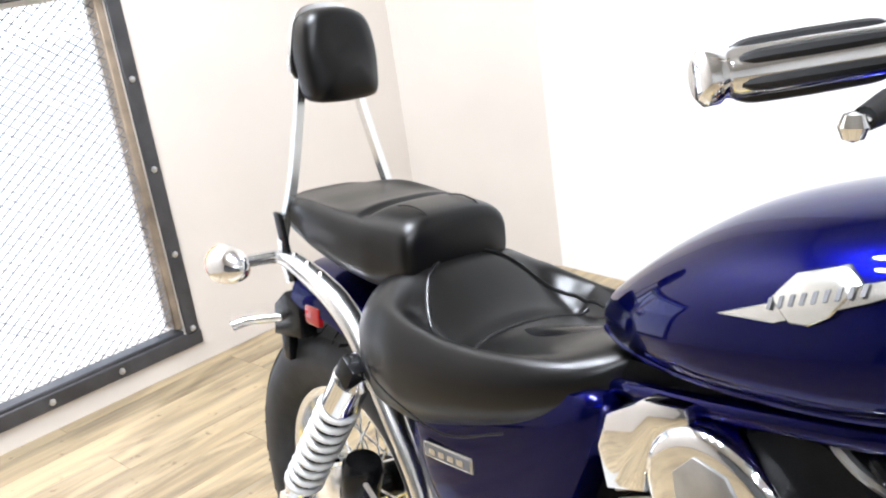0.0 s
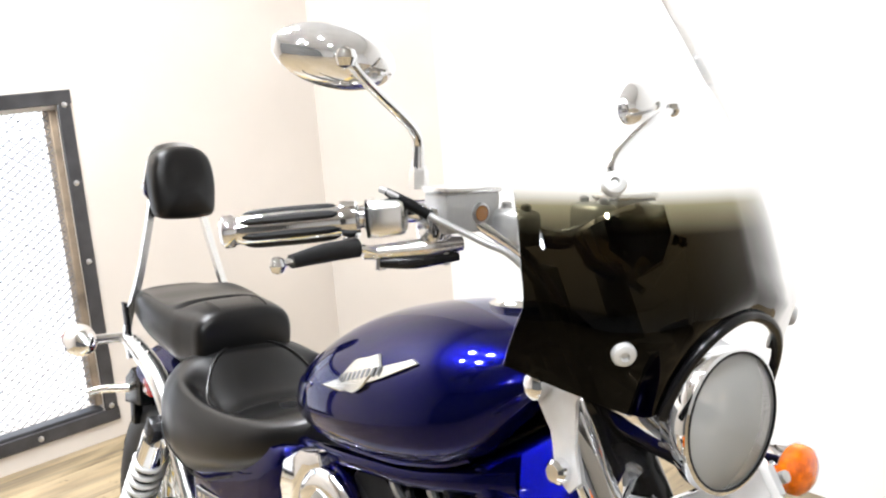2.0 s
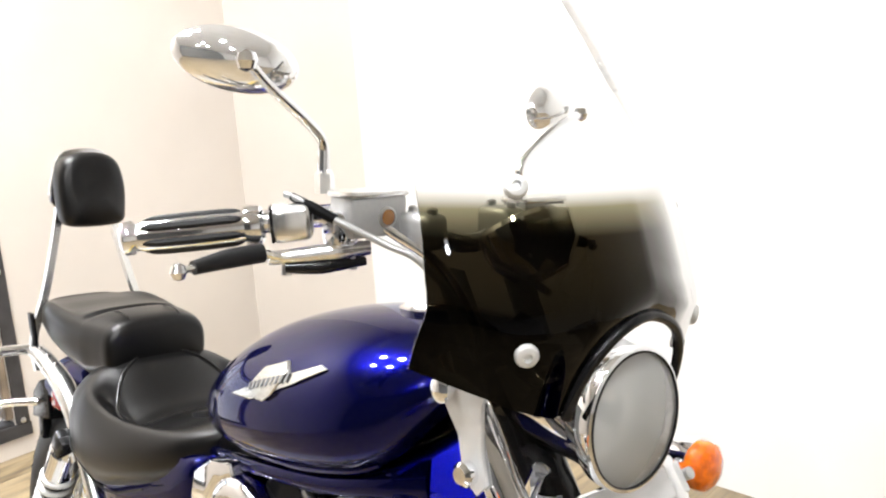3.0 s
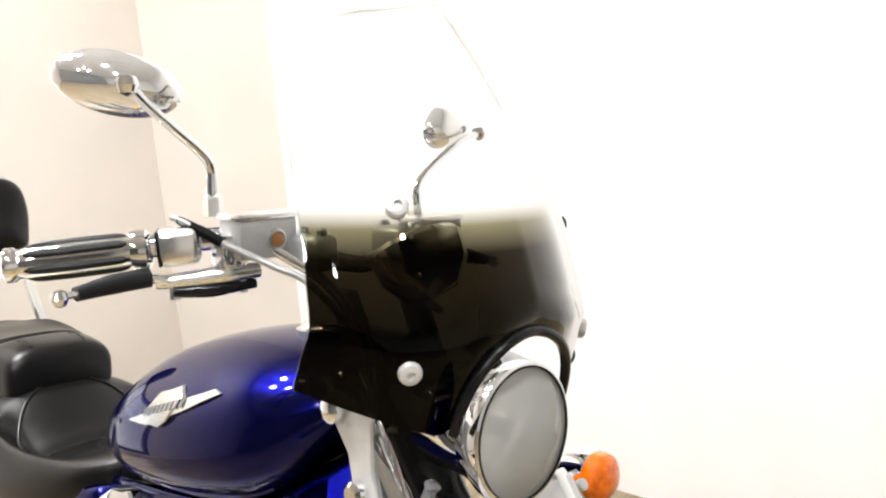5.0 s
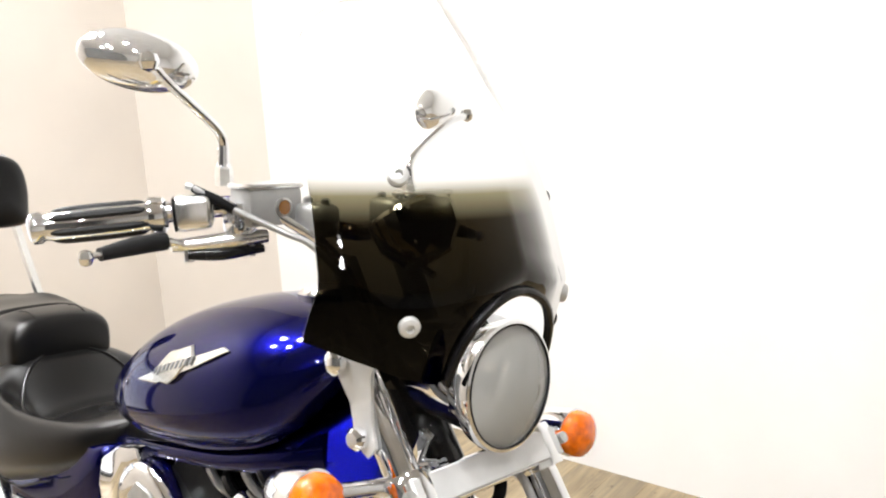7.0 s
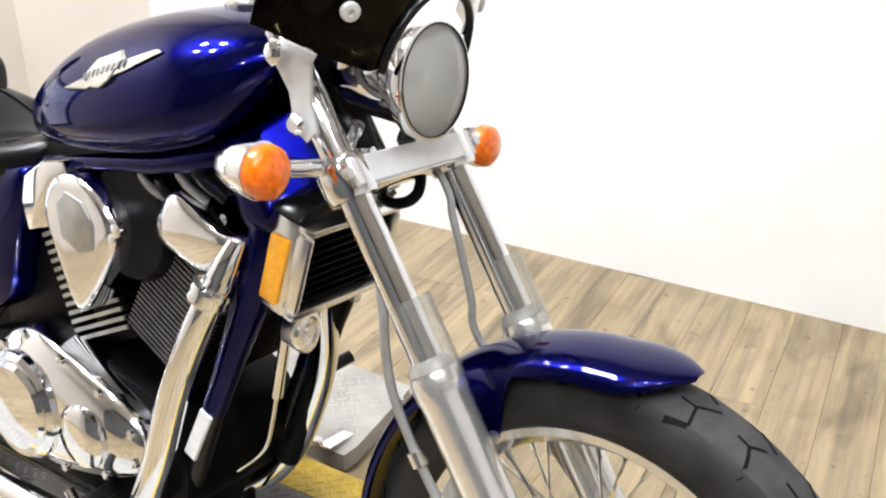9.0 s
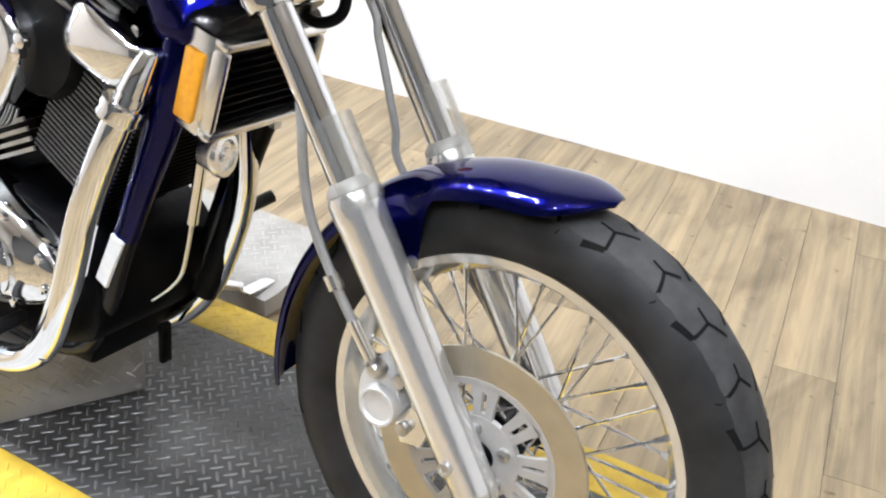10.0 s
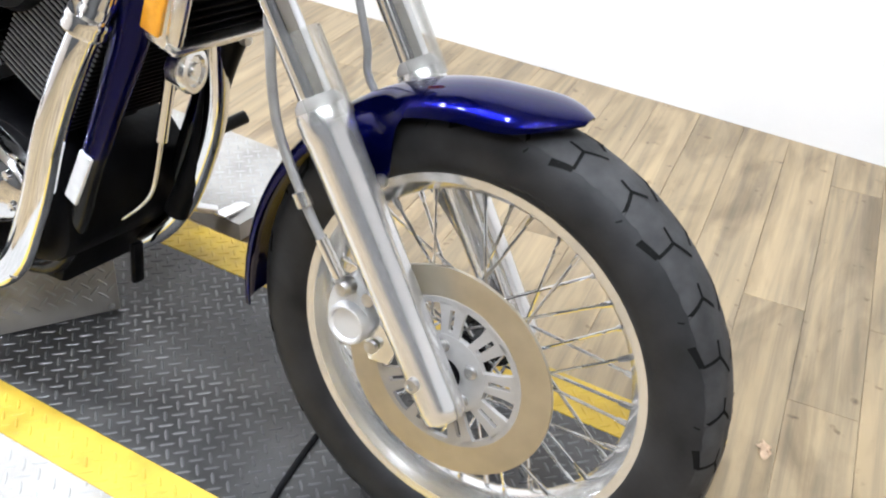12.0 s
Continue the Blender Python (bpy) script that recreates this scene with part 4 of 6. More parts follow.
bm = bmesh.new()
NU, NV = 88, 60
fr = [[screen_pt(-1 + 2 * i / NU, j / NV) for i in range(NU + 1)] for j in range(NV + 1)]
vf = [[bm.verts.new(p) for p in r] for r in fr]
for j in range(NV):
    for i in range(NU):
        bm.faces.new((vf[j][i], vf[j][i + 1], vf[j + 1][i + 1], vf[j + 1][i]))
screen = part("windscreen", bm, M_SCREEN, None, "black tinted windscreen fading to clear", 80)
part("screen_edge", tube([screen_pt(-1, k / 40) for k in range(41)] + [screen_pt(1, 1 - k / 40) for k in range(1, 41)], 0.0007, 6, 2), M_SLEEVE, screen, "polished clear edge of the screen")
rim_pts = []
for k in range(29):
    a = math.pi * k / 28
    y = (0.0955 if k < 14 else 0.085) * math.cos(a)
    z = 0.952 - 0.17 * y + 0.108 * max(0, math.sin(a)) ** 0.91
    rim_pts.append(V(screen_x(y, z) + 0.003, y, z))
part("lamp_trim", tube(rim_pts, 0.0055, 10, 2), M_BLACK, screen, "black rubber edge trim")
for y, z in ((-0.138, 1.037), (0.130, 1.037), (-0.118, 1.186), (0.176, 1.147), (0.140, 1.000)):
    p = V(screen_x(y, z), y, z)
    if abs(y) > 0.16:
        p.y *= min(1.0, screen_half(z, y > 0) * 0.985 / abs(y))
    q = (V(screen_x(y + 0.003, z), y + 0.003, z) - V(screen_x(y - 0.003, z), y - 0.003, z)).cross(V(screen_x(y, z + 0.003), y, z + 0.003) - p).normalized()
    if q.x < 0:
        q = -q
    big = abs(y) < 0.139
    part("screen_screw", lathe([(0, -0.006), (0.0112, -0.005), (0.0115, 0.003), (0.0100, 0.006), (0.006, 0.0075), (0.0045, 0.0075), (0.0035, 0.003), (0, 0.003)] if big else [(0, -0.008), (0.008, -0.008), (0.008, 0.004), (0.004, 0.006), (0, 0.006)], axis_to(p, q), 20), M_PLATE if big else M_BLACK, screen)
for sg in (-1, 1):
    part("screen_arm", prism([(-0.426, 0.975), (-0.429, 0.996), (-0.402, 0.996), (-0.357, 0.984), (-0.364, 0.974), (-0.364, 0.928), (-0.357, 0.894), (-0.370, 0.880), (-0.389, 0.892), (-0.398, 0.937), (-0.412, 0.956)], sg * 0.128, sg * 0.133, "y", 0.001), M_PLATE, screen, "flat metal screen bracket")
    part("arm_knob", lathe([(0, 0), (0.014, 0), (0.014, 0.010), (0.009, 0.014), (0, 0.014)], Matrix.Translation((-0.414, sg * 0.134, 0.980)) @ Matrix.Rotation(radians(-90 * sg), 4, "X"), 12), M_CHROME, screen)
    part("arm_knob", lathe([(0, 0), (0.013, 0), (0.013, 0.010), (0.009, 0.014), (0, 0.014)], Matrix.Translation((-0.379, sg * 0.134, 0.902)) @ Matrix.Rotation(radians(-90 * sg), 4, "X"), 12), M_CHROME, screen)

# handlebar, grips, levers, mirrors
bar = part("handlebar", tube([(-0.66, -0.33, 1.125), (-0.60, -0.235, 1.138), (-0.575, -0.165, 1.143), (-0.55, -0.10, 1.142), (-0.53, -0.055, 1.118), (-0.52, 0, 1.105), (-0.53, 0.055, 1.118), (-0.556, 0.10, 1.130), (-0.588, 0.165, 1.118), (-0.622, 0.235, 1.104), (-0.69, 0.33, 1.078)], 0.0125, 14, 5), M_CHROME, None, "chrome handlebar")
for y in (-0.05, 0.05):
    part("riser", lathe([(0.016, 0), (0.017, 0.06), (0.016, 0.10), (0.0, 0.11)], axis_to((-0.455, y, 0.985), (-0.5, 0, 1)), 20), M_HOSE, bar)
for y in (-0.085, 0.035):
    part("bar_clamp", box((-0.508, y, 1.126), (0.052, 0.036, 0.040), Matrix.Identity(4), 0.010, 3), M_HOSE, bar, "grey handlebar clamp")
    for dx in (-0.016, 0.016):
        part("clamp_bolt", lathe([(0, 0), (0.006, 0), (0.006, 0.006), (0.003, 0.008), (0, 0.008)], Matrix.Translation((-0.508 + dx, y, 1.145)), 10), M_BOLT, bar)
part("bar_cable", tube([(-0.490, 0.02, 1.092), (-0.455, 0.02, 1.074), (-0.4165, 0.02, 1.058)], [0.007, 0.006, 0.0045], 10, 3), M_SATIN, bar, "cable end with a brass ferrule")
for sg in (-1, 1):
    p0, p1 = V(-0.668, sg * 0.338, 1.124), V(-0.608, sg * 0.245, 1.134)
    d = p1 - p0
    g = axis_to(p0, d) @ Matrix.Diagonal((0.88, 0.88, 1, 1))
    L = d.length
    grip = part("grip", lathe([(0.0, -0.016), (0.015, -0.016), (0.0205, -0.012), (0.0205, -0.004), (0.017, 0.0), (0.017, 0.004), (0.0185, 0.008), (0.0195, L * 0.5), (0.0185, L), (0.0, L)], g, 24), M_CHROME, None, "chrome grip with rubber pads")
    for k in range(6):
        a = 2 * math.pi * k / 6 + 0.4
        c, s = math.cos(a), math.sin(a)
        part("grip_pad", tube([g @ V(c * 0.0155, s * 0.0155, 0.008), g @ V(c * 0.0175, s * 0.0175, 0.02), g @ V(c * 0.0175, s * 0.0175, L * 0.5), g @ V(c * 0.0175, s * 0.0175, L - 0.014), g @ V(c * 0.0155, s * 0.0155, L - 0.003)], [0.003, 0.0048, 0.0055, 0.0048, 0.003], 8, 4), M_RUBGRIP, grip)
    part("flange", lathe([(0.013, L), (0.024, L), (0.025, L + 0.006), (0.024, L + 0.016), (0.018, L + 0.02), (0.013, L + 0.02)], g, 24, True), M_CHROME, grip)
    sw = part("switch_box", box((0, 0, L + 0.048), (0.05, 0.046, 0.046), g, 0.010, 3), M_SATIN, None, "satin alloy switch housing")
    part("switch_box_seam", box((0, 0, L + 0.028), (0.047, 0.044, 0.004), g, 0.002, 1), M_BLACK, sw)
    # master cylinder / clutch perch
    rc = V(-0.548, -0.128, 1.143) if sg < 0 else V(-0.562, 0.150, 1.120)
    res = part("reservoir", box((0, 0, 0), (0.042, 0.075, 0.044), Matrix.Translation(rc), 0.005), M_RESERVOIR, None, "grey fluid reservoir")
    part("reservoir_lid", box((rc.x, rc.y, rc.z + 0.024), (0.045, 0.079, 0.007), None, 0.003), M_SATIN, res)
    part("sight_ring", lathe([(0, 0), (0.0115, 0), (0.0115, 0.003), (0.009, 0.004), (0.0085, 0.0015), (0, 0.0015)], Matrix.Translation((rc.x + 0.021, rc.y + sg * -0.008, rc.z - 0.001)) @ Matrix.Rotation(radians(90), 4, "Y"), 20), M_BOLT, res)
    part("sight_glass", lathe([(0, 0.002), (0.0085, 0.002), (0.0085, 0.0035), (0, 0.004)], Matrix.Translation((rc.x + 0.021, rc.y + sg * -0.008, rc.z - 0.001)) @ Matrix.Rotation(radians(90), 4, "Y"), 20), M_OIL, res)
    perch = part("lever_perch", tube([(-0.586, sg * 0.232, 1.101), (-0.570, sg * 0.190, 1.103), (-0.556, sg * 0.160, 1.106), (-0.545, sg * 0.130, 1.108)], [0.007, 0.010, 0.011, 0.008], 10, 4), M_SATIN, None, "alloy lever perch below the reservoir")
    part("pivot_plate", tube([(-0.580, sg * 0.215, 1.090), (-0.562, sg * 0.180, 1.090), (-0.545, sg * 0.135, 1.094)], [0.006, 0.008, 0.005], 10, 4), M_BLACK, perch)
    for py, pz in ((0.212, 1.094), (0.176, 1.095), (0.148, 1.097)):
        part("pivot_bolt", lathe([(0, -0.012), (0.006, -0.012), (0.006, 0.008), (0.0, 0.009)], Matrix.Translation((-0.565 - (py - 0.176) * 0.45, sg * py, pz)), 8), M_BOLT, perch)
    part("clamp_block", box((rc.x - 0.006, rc.y + sg * 0.034, rc.z - 0.012), (0.034, 0.030, 0.040), None, 0.008), M_CHROME, perch)
    lever = part("lever", tube([(-0.578, sg * 0.222, 1.102), (-0.583, sg * 0.245, 1.108), (-0.587, sg * 0.28, 1.105), (-0.584, sg * 0.328, 1.099)], [0.007, 0.0075, 0.007, 0.005], 12, 5, 0.7), M_SATIN, None, "alloy hand lever")
    part("lever_sleeve", tube([(-0.583, sg * 0.240, 1.108), (-0.587, sg * 0.278, 1.105), (-0.585, sg * 0.318, 1.100)], [0.0105, 0.0105, 0.0075], 12, 5), M_RUBGRIP, lever, "black rubber lever sleeve")
    part("lever_ball", lathe([(0, -0.009), (0.006, -0.007), (0.0088, 0), (0.006, 0.007), (0, 0.009)], Matrix.Translation((-0.582, sg * 0.335, 1.098)), 14), M_CHROME, lever)
    stem_foot = V(-0.585, -0.160, 1.172) if sg < 0 else V(-0.590, 0.150, 1.140)
    stem_way = [(-0.583, -0.1625, 1.217), (-0.579, -0.177, 1.236), (-0.571, -0.234, 1.278), (-0.563, -0.265, 1.303)] if sg < 0 else [(-0.590, 0.154, 1.186), (-0.600, 0.198, 1.213), (-0.610, 0.259, 1.241), (-0.618, 0.3055, 1.253)]
    mir = part("mirror_stem", tube([stem_foot, (stem_foot + Vector(stem_way[0])) / 2] + stem_way, [0.0085, 0.007, 0.006, 0.0055, 0.0055, 0.006], 12, 5), M_CHROME, None, "bent chrome mirror stem")
    part("stem_nut", lathe([(0, 0), (0.011, 0), (0.011, 0.018), (0.008, 0.026), (0, 0.026)], Matrix.Translation(stem_foot - V(0, 0, 0.006)), 6), M_SATIN, mir)
    mm = Matrix.Translation((-0.598, -0.256, 1.306) if sg < 0 else (-0.640, 0.268, 1.265)) @ Matrix.Rotation(radians(-24 if sg < 0 else 16), 4, "Z") @ Matrix.Rotation(radians(12 * sg), 4, "X") @ Matrix.Rotation(radians(-90), 4, "Y") @ Matrix.Diagonal((0.47, 0.93, 1, 1))
    part("mirror_head", lathe([(0, -0.022), (0.03, -0.019), (0.055, -0.010), (0.068, 0.002), (0.070, 0.008), (0.067, 0.010), (0.064, 0.006), (0, 0.006)], mm, 40), M_SHELL, mir, "oval chrome mirror head")
    part("mirror_ball", lathe([(0, -0.012), (0.009, -0.008), (0.012, 0), (0.009, 0.008), (0, 0.012)], Matrix.Translation(stem_way[-1]), 16), M_CHROME, mir)
hang = Matrix.Translation((-0.53, 0.055, 1.118)) @ Matrix.Rotation(radians(-7), 4, "X") @ Matrix.Rotation(radians(5), 4, "Z") @ Matrix.Translation((0.53, -0.055, -1.118))
for name in ("grip", "switch_box", "lever_perch", "lever"):
    [o for o in bike.children if o.name.split(".")[0] == name][-1].matrix_basis = hang
part("throttle_cable", tube([(-0.582, -0.212, 1.168), (-0.568, -0.205, 1.163), (-0.541, -0.178, 1.142), (-0.487, -0.15, 1.118), (-0.459, -0.13, 1.102), (-0.43, -0.10, 1.05), (-0.44, -0.07, 0.96)], 0.0038, 10, 5), M_HOSE, bar, "grey throttle cable")
part("cable_ferrule", tube([(-0.575, -0.209, 1.166), (-0.556, -0.192, 1.153), (-0.541, -0.178, 1.142)], [0.0045, 0.0062, 0.0055], 10, 3), M_PLASTIC, bar)
part("brake_line", tube([(-0.53, -0.12, 1.13), (-0.48, -0.085, 1.09), (-0.43, -0.075, 1.02), (-0.42, -0.08, 0.95)], 0.006, 10, 5), M_CHROME, bar)
part("instrument", lathe([(0, -0.05), (0.03, -0.045), (0.05, -0.02), (0.054, 0.01), (0.05, 0.016), (0.046, 0.012), (0, 0.012)], axis_to((-0.43, 0, 1.12), (-0.5, 0, 0.85)), 32), M_CHROME, None, "round chrome speedometer")

# ---- tank, seat and bodywork ----
TANK_TOP = [(-1.035, 0.832), (-0.985, 0.872), (-0.91, 0.925), (-0.83, 0.968), (-0.74, 0.996), (-0.64, 1.014), (-0.54, 1.018), (-0.48, 1.010), (-0.440, 0.992)]
TANK_BOT = [(-1.035, 0.800), (-0.93, 0.794), (-0.80, 0.798), (-0.68, 0.812), (-0.60, 0.830), (-0.55, 0.846), (-0.51, 0.870), (-0.475, 0.913), (-0.440, 0.962)]
TANK_W = [(-1.035, 0.045), (-1.00, 0.082), (-0.93, 0.128), (-0.84, 0.160), (-0.74, 0.174), (-0.64, 0.177), (-0.56, 0.168), (-0.50, 0.143), (-0.440, 0.088)]


def tank_ring(x, n=36):
    zt, zb, w = curve(x, TANK_TOP), curve(x, TANK_BOT), curve(x, TANK_W)
    zm = zb + (zt - zb) * 0.36
    out = []
    for k in range(n):
        a = 2 * math.pi * k / n
        c, s = math.cos(a), math.sin(a)
        p = 2.15 if s > 0 else 3.4
        y = w * math.copysign(abs(c) ** (2 / p), c)
        z = zm + (zt - zm if s > 0 else zm - zb) * math.copysign(abs(s) ** (2 / p), s)
        if s < 0:
            k = max(0.0, min(1.0, (x + 0.68) / 0.14))
            z += 0.075 * k * k * (3 - 2 * k) * max(0.0, 1 - (y / (0.72 * w)) ** 2)
        out.append(V(x, y, z))
    return out


def tank_y(x, z):
    """Half width of the tank at a place on its side."""
    zt, zb, w = curve(x, TANK_TOP), curve(x, TANK_BOT), curve(x, TANK_W)
    zm = zb + (zt - zb) * 0.36
    p, h = (2.15, zt - zm) if z > zm else (3.4, zm - zb)
    return w * max(0.0, 1 - abs((z - zm) / h) ** p) ** (1 / p)


bm = bmesh.new()
xs = [-1.035 + 0.595 * k / 40 for k in range(41)]
rings = [tank_ring(x) for x in xs]
c0, c1 = sum(rings[0], V(0, 0, 0)) / 36, sum(rings[-1], V(0, 0, 0)) / 36
rings = [[c0 + (p - c0) * f - V(0.008 * (1 - f), 0, 0) for p in rings[0]] for f in (0.3, 0.75)] + rings + [[c1 + (p - c1) * f + V(0.010 * (1 - f), 0, 0) for p in rings[-1]] for f in (0.75, 0.3)]
add_loft(bm, rings)
tank = part("fuel_tank", bm, M_BLUE, None, "deep metallic blue teardrop fuel tank", 60)
for sg in (-1, 1):
    lip = [(-1.0 + 0.47 * k / 24) for k in range(25)]
    part("tank_lip", tube([(x, sg * (tank_y(x, curve(x, TANK_BOT) + 0.010) + 0.001), curve(x, TANK_BOT) + 0.010) for x in lip], 0.0045, 8, 2), M_BLUE, tank, "folded lower edge of the tank")
part("filler_cap", lathe([(0, 0), (0.042, 0), (0.043, 0.006), (0.036, 0.010), (0.034, 0.013), (0.0, 0.016)], axis_to((-0.585, 0, 1.014), (-0.05, 0, 1)), 32), M_CHROME, tank, "chrome filler cap")

# tank badge: winged plate on the right flank, and on the left
def badge(sg):
    def at(x, z, o):
        return V(x, sg * (tank_y(x, z) + o), z)

    def plate(outline, o, mat, name, parent, label=""):
        bm = bmesh.new()
        n = len(outline)
        cx, cz = sum(p[0] for p in outline) / n, sum(p[1] for p in outline) / n
        r2 = [[at(cx + (x - cx) * f, cz + (z - cz) * f, h) for x, z in outline] for f, h in ((1.0, 0.0), (1.0, o * 0.7), (0.93, o), (0.6, o), (0.3, o), (0.04, o))]
        add_loft(bm, r2)
        return part(name, bm, mat, parent, label, 25)
    def dense(o):
        out = []
        for a, b in zip(o, o[1:] + o[:1]):
            out += [(a[0] + (b[0] - a[0]) * k / 4, a[1] + (b[1] - a[1]) * k / 4) for k in range(4)]
        return out
    wing = plate(dense([(-0.792, 0.896), (-0.740, 0.917), (-0.68, 0.941), (-0.612, 0.966), (-0.597, 0.964), (-0.650, 0.937), (-0.73, 0.903)]), 0.004, M_BADGE, "badge", None, "chrome winged tank badge")
    plate(dense([(-0.738, 0.922), (-0.722, 0.944), (-0.706, 0.949), (-0.680, 0.958), (-0.662, 0.948), (-0.680, 0.920), (-0.697, 0.909), (-0.715, 0.907)]), 0.006, M_BADGE, "shield", wing)
    for k in range(9):
        x = -0.736 + 0.0098 * k
        z = 0.918 + 0.0098 * k * 0.34
        w = 0.0019
        bm = bmesh.new()
        o = [(x - w, z - 0.0045), (x + w, z - 0.0035), (x + w, z + 0.0058), (x - w, z + 0.0045)]
        add_loft(bm, [[at(px, pz, h) for px, pz in o] for h in (0.0055, 0.0072)])
        part("letter_bar", bm, M_INK, wing, "", 0)


badge(-1)
badge(1)


def body_loft(name, stations, mat, label, n=40, p_top=2.4, p_bot=3.0, low=0.4, parent=None, dish=None):
    """Stations: x, half width, z bottom, z top. A cushion skinned along x."""
    bm = bmesh.new()
    rings = []
    for x, w, zb, zt in stations:
        zm = zb + (zt - zb) * low
        r = []
        for k in range(n):
            a = 2 * math.pi * k / n
            c, s = math.cos(a), math.sin(a)
            p = p_top if s > 0 else p_bot
            y = w * math.copysign(abs(c) ** (2 / p), c)
            z = zm + (zt - zm if s > 0 else zm - zb) * math.copysign(abs(s) ** (2 / p), s)
            if dish and s > 0:
                z += dish(x, y / max(w, 1e-4), s)
            r.append(V(x, y, z))
        rings.append(r)
    add_loft(bm, rings)
    return part(name, bm, mat, parent, label, 70)


def dense_stations(tab, n=34):
    x0, x1 = tab[0][0], tab[-1][0]
    out = []
    for k in range(n + 1):
        x = x0 + (x1 - x0) * k / n
        out.append((x, *[curve(x, [(t[0], t[i]) for t in tab]) for i in (1, 2, 3)]))
    return out


def rider_dish(x, v, s):
    def ease(t):
        t = max(0.0, min(1.0, t))
        return t * t * (3 - 2 * t)
    c = ease((0.92 - abs(v)) / 0.34)
    d = ease((x + 1.375) / 0.125) if x < -1.235 else ease((-0.99 - x) / 0.25)
    crease = 0.008 * math.exp(-((x + 1.245 - 0.03 * v * v) / 0.009) ** 2)
    lip = 0.003 * math.exp(-((abs(v) - 0.88) / 0.07) ** 2) * min(1, d * 3)
    return (-0.060 * d - crease) * c + lip


RIDER = [(-1.455, 0.060, 0.66, 0.735), (-1.44, 0.125, 0.605, 0.776), (-1.40, 0.155, 0.583, 0.806), (-1.35, 0.166, 0.583, 0.812), (-1.30, 0.172, 0.588, 0.806), (-1.20, 0.170, 0.620, 0.788), (-1.10, 0.158, 0.655, 0.784), (-1.03, 0.138, 0.688, 0.786), (-0.985, 0.108, 0.708, 0.792), (-0.962, 0.078, 0.735, 0.796), (-0.950, 0.050, 0.765, 0.796)]
seat = body_loft("rider_seat", dense_stations(RIDER, 110), M_LEATHER, "black vinyl rider seat with a moulded bowl", 104, 2.6, 3.0, 0.5, None, rider_dish)


def on_rider(x, y):
    """A place on top of the rider seat."""
    w, zb, zt = (curve(x, [(t[0], t[i]) for t in RIDER]) for i in (1, 2, 3))
    zm = (zb + zt) / 2
    c = min(abs(y) / w, 0.999) ** 1.3
    h = math.sqrt(max(0.0, 1 - c * c)) ** (2 / 2.6)
    return V(x, y, zm + (zt - zm) * h + rider_dish(x, y / w, h) + 0.0008)


def bowl(a, k=1.0):
    return on_rider(-1.225 + 0.140 * k * math.cos(a), 0.126 * k * math.sin(a))


part("seat_welt", tube([bowl(radians(62 + 236 * k / 40)) for k in range(41)], 0.0030, 8, 2), M_LEATHER, seat, "stitched welt round the bowl")
part("seat_welt", tube([on_rider(-1.242 + 0.030 * ((k - 12) / 12) ** 2, -0.116 + 0.232 * k / 24) for k in range(25)], 0.0026, 8, 2), M_LEATHER, seat, "stitched seam across the bowl")
for sg in (-1, 1):
    part("seat_welt", tube([(-1.43, sg * 0.137, 0.690), (-1.36, sg * 0.169, 0.672), (-1.28, sg * 0.176, 0.652), (-1.19, sg * 0.172, 0.640), (-1.10, sg * 0.1545, 0.667)], 0.0016, 6, 6), M_LEATHER, seat, "side panel seam")


def pillion_dish(x, v, s):
    d = max(0.0, 1 - ((x + 1.60) / 0.115) ** 2)
    step = 0.010 * math.exp(-((x + 1.472) / 0.014) ** 2)
    return -(0.020 * d ** 0.7 + step) * max(0.0, 1 - (v / 0.86) ** 6)


pill = body_loft("passenger_seat", dense_stations([(-1.742, 0.050, 0.826, 0.846), (-1.722, 0.085, 0.812, 0.868), (-1.64, 0.108, 0.788, 0.890), (-1.56, 0.114, 0.768, 0.891), (-1.46, 0.110, 0.752, 0.884), (-1.42, 0.104, 0.755, 0.884), (-1.39, 0.100, 0.758, 0.883), (-1.372, 0.098, 0.762, 0.880), (-1.361, 0.094, 0.767, 0.874), (-1.355, 0.087, 0.775, 0.863)], 110),
                 M_LEATHER, "black vinyl passenger seat", 72, 3.1, 3.0, 0.5, None, pillion_dish)
for y in (-0.048, 0.048):
    part("panel_seam", tube([(-1.462, y, 0.876), (-1.42, y, 0.8850), (-1.39, y, 0.8838), (-1.370, y, 0.876), (-1.359, y, 0.845), (-1.357, y, 0.81)], 0.0014, 6, 4), M_LEATHER, pill, "panel seam")
part("panel_seam", tube([(-1.462, -0.100, 0.860), (-1.464, -0.07, 0.8722), (-1.465, 0.0, 0.8745), (-1.464, 0.07, 0.8722), (-1.462, 0.100, 0.860)], 0.0022, 6, 4), M_LEATHER, pill, "panel seam")

# sissy bar and pad
bmp = bmesh.new()
outl = round_outline([(-0.062, 1.040), (-0.070, 1.07), (-0.072, 1.12), (-0.060, 1.165), (-0.028, 1.183), (0.028, 1.183), (0.060, 1.165), (0.072, 1.12), (0.070, 1.07), (0.062, 1.040), (0.03, 1.033), (-0.03, 1.033)], 4)
cy, cz = 0.0, 1.11
add_loft(bmp, [[V(-1.665 + h - (z - 1.11) * 0.12, cy + 0.93 * (y - cy) * f, cz - 0.013 + 0.98 * (z - cz) * f) for y, z in outl] for h, f in ((-0.012, 0.90), (-0.010, 0.97), (0.0, 1.0), (0.022, 1.0), (0.034, 0.96), (0.042, 0.85), (0.046, 0.6), (0.047, 0.3))])
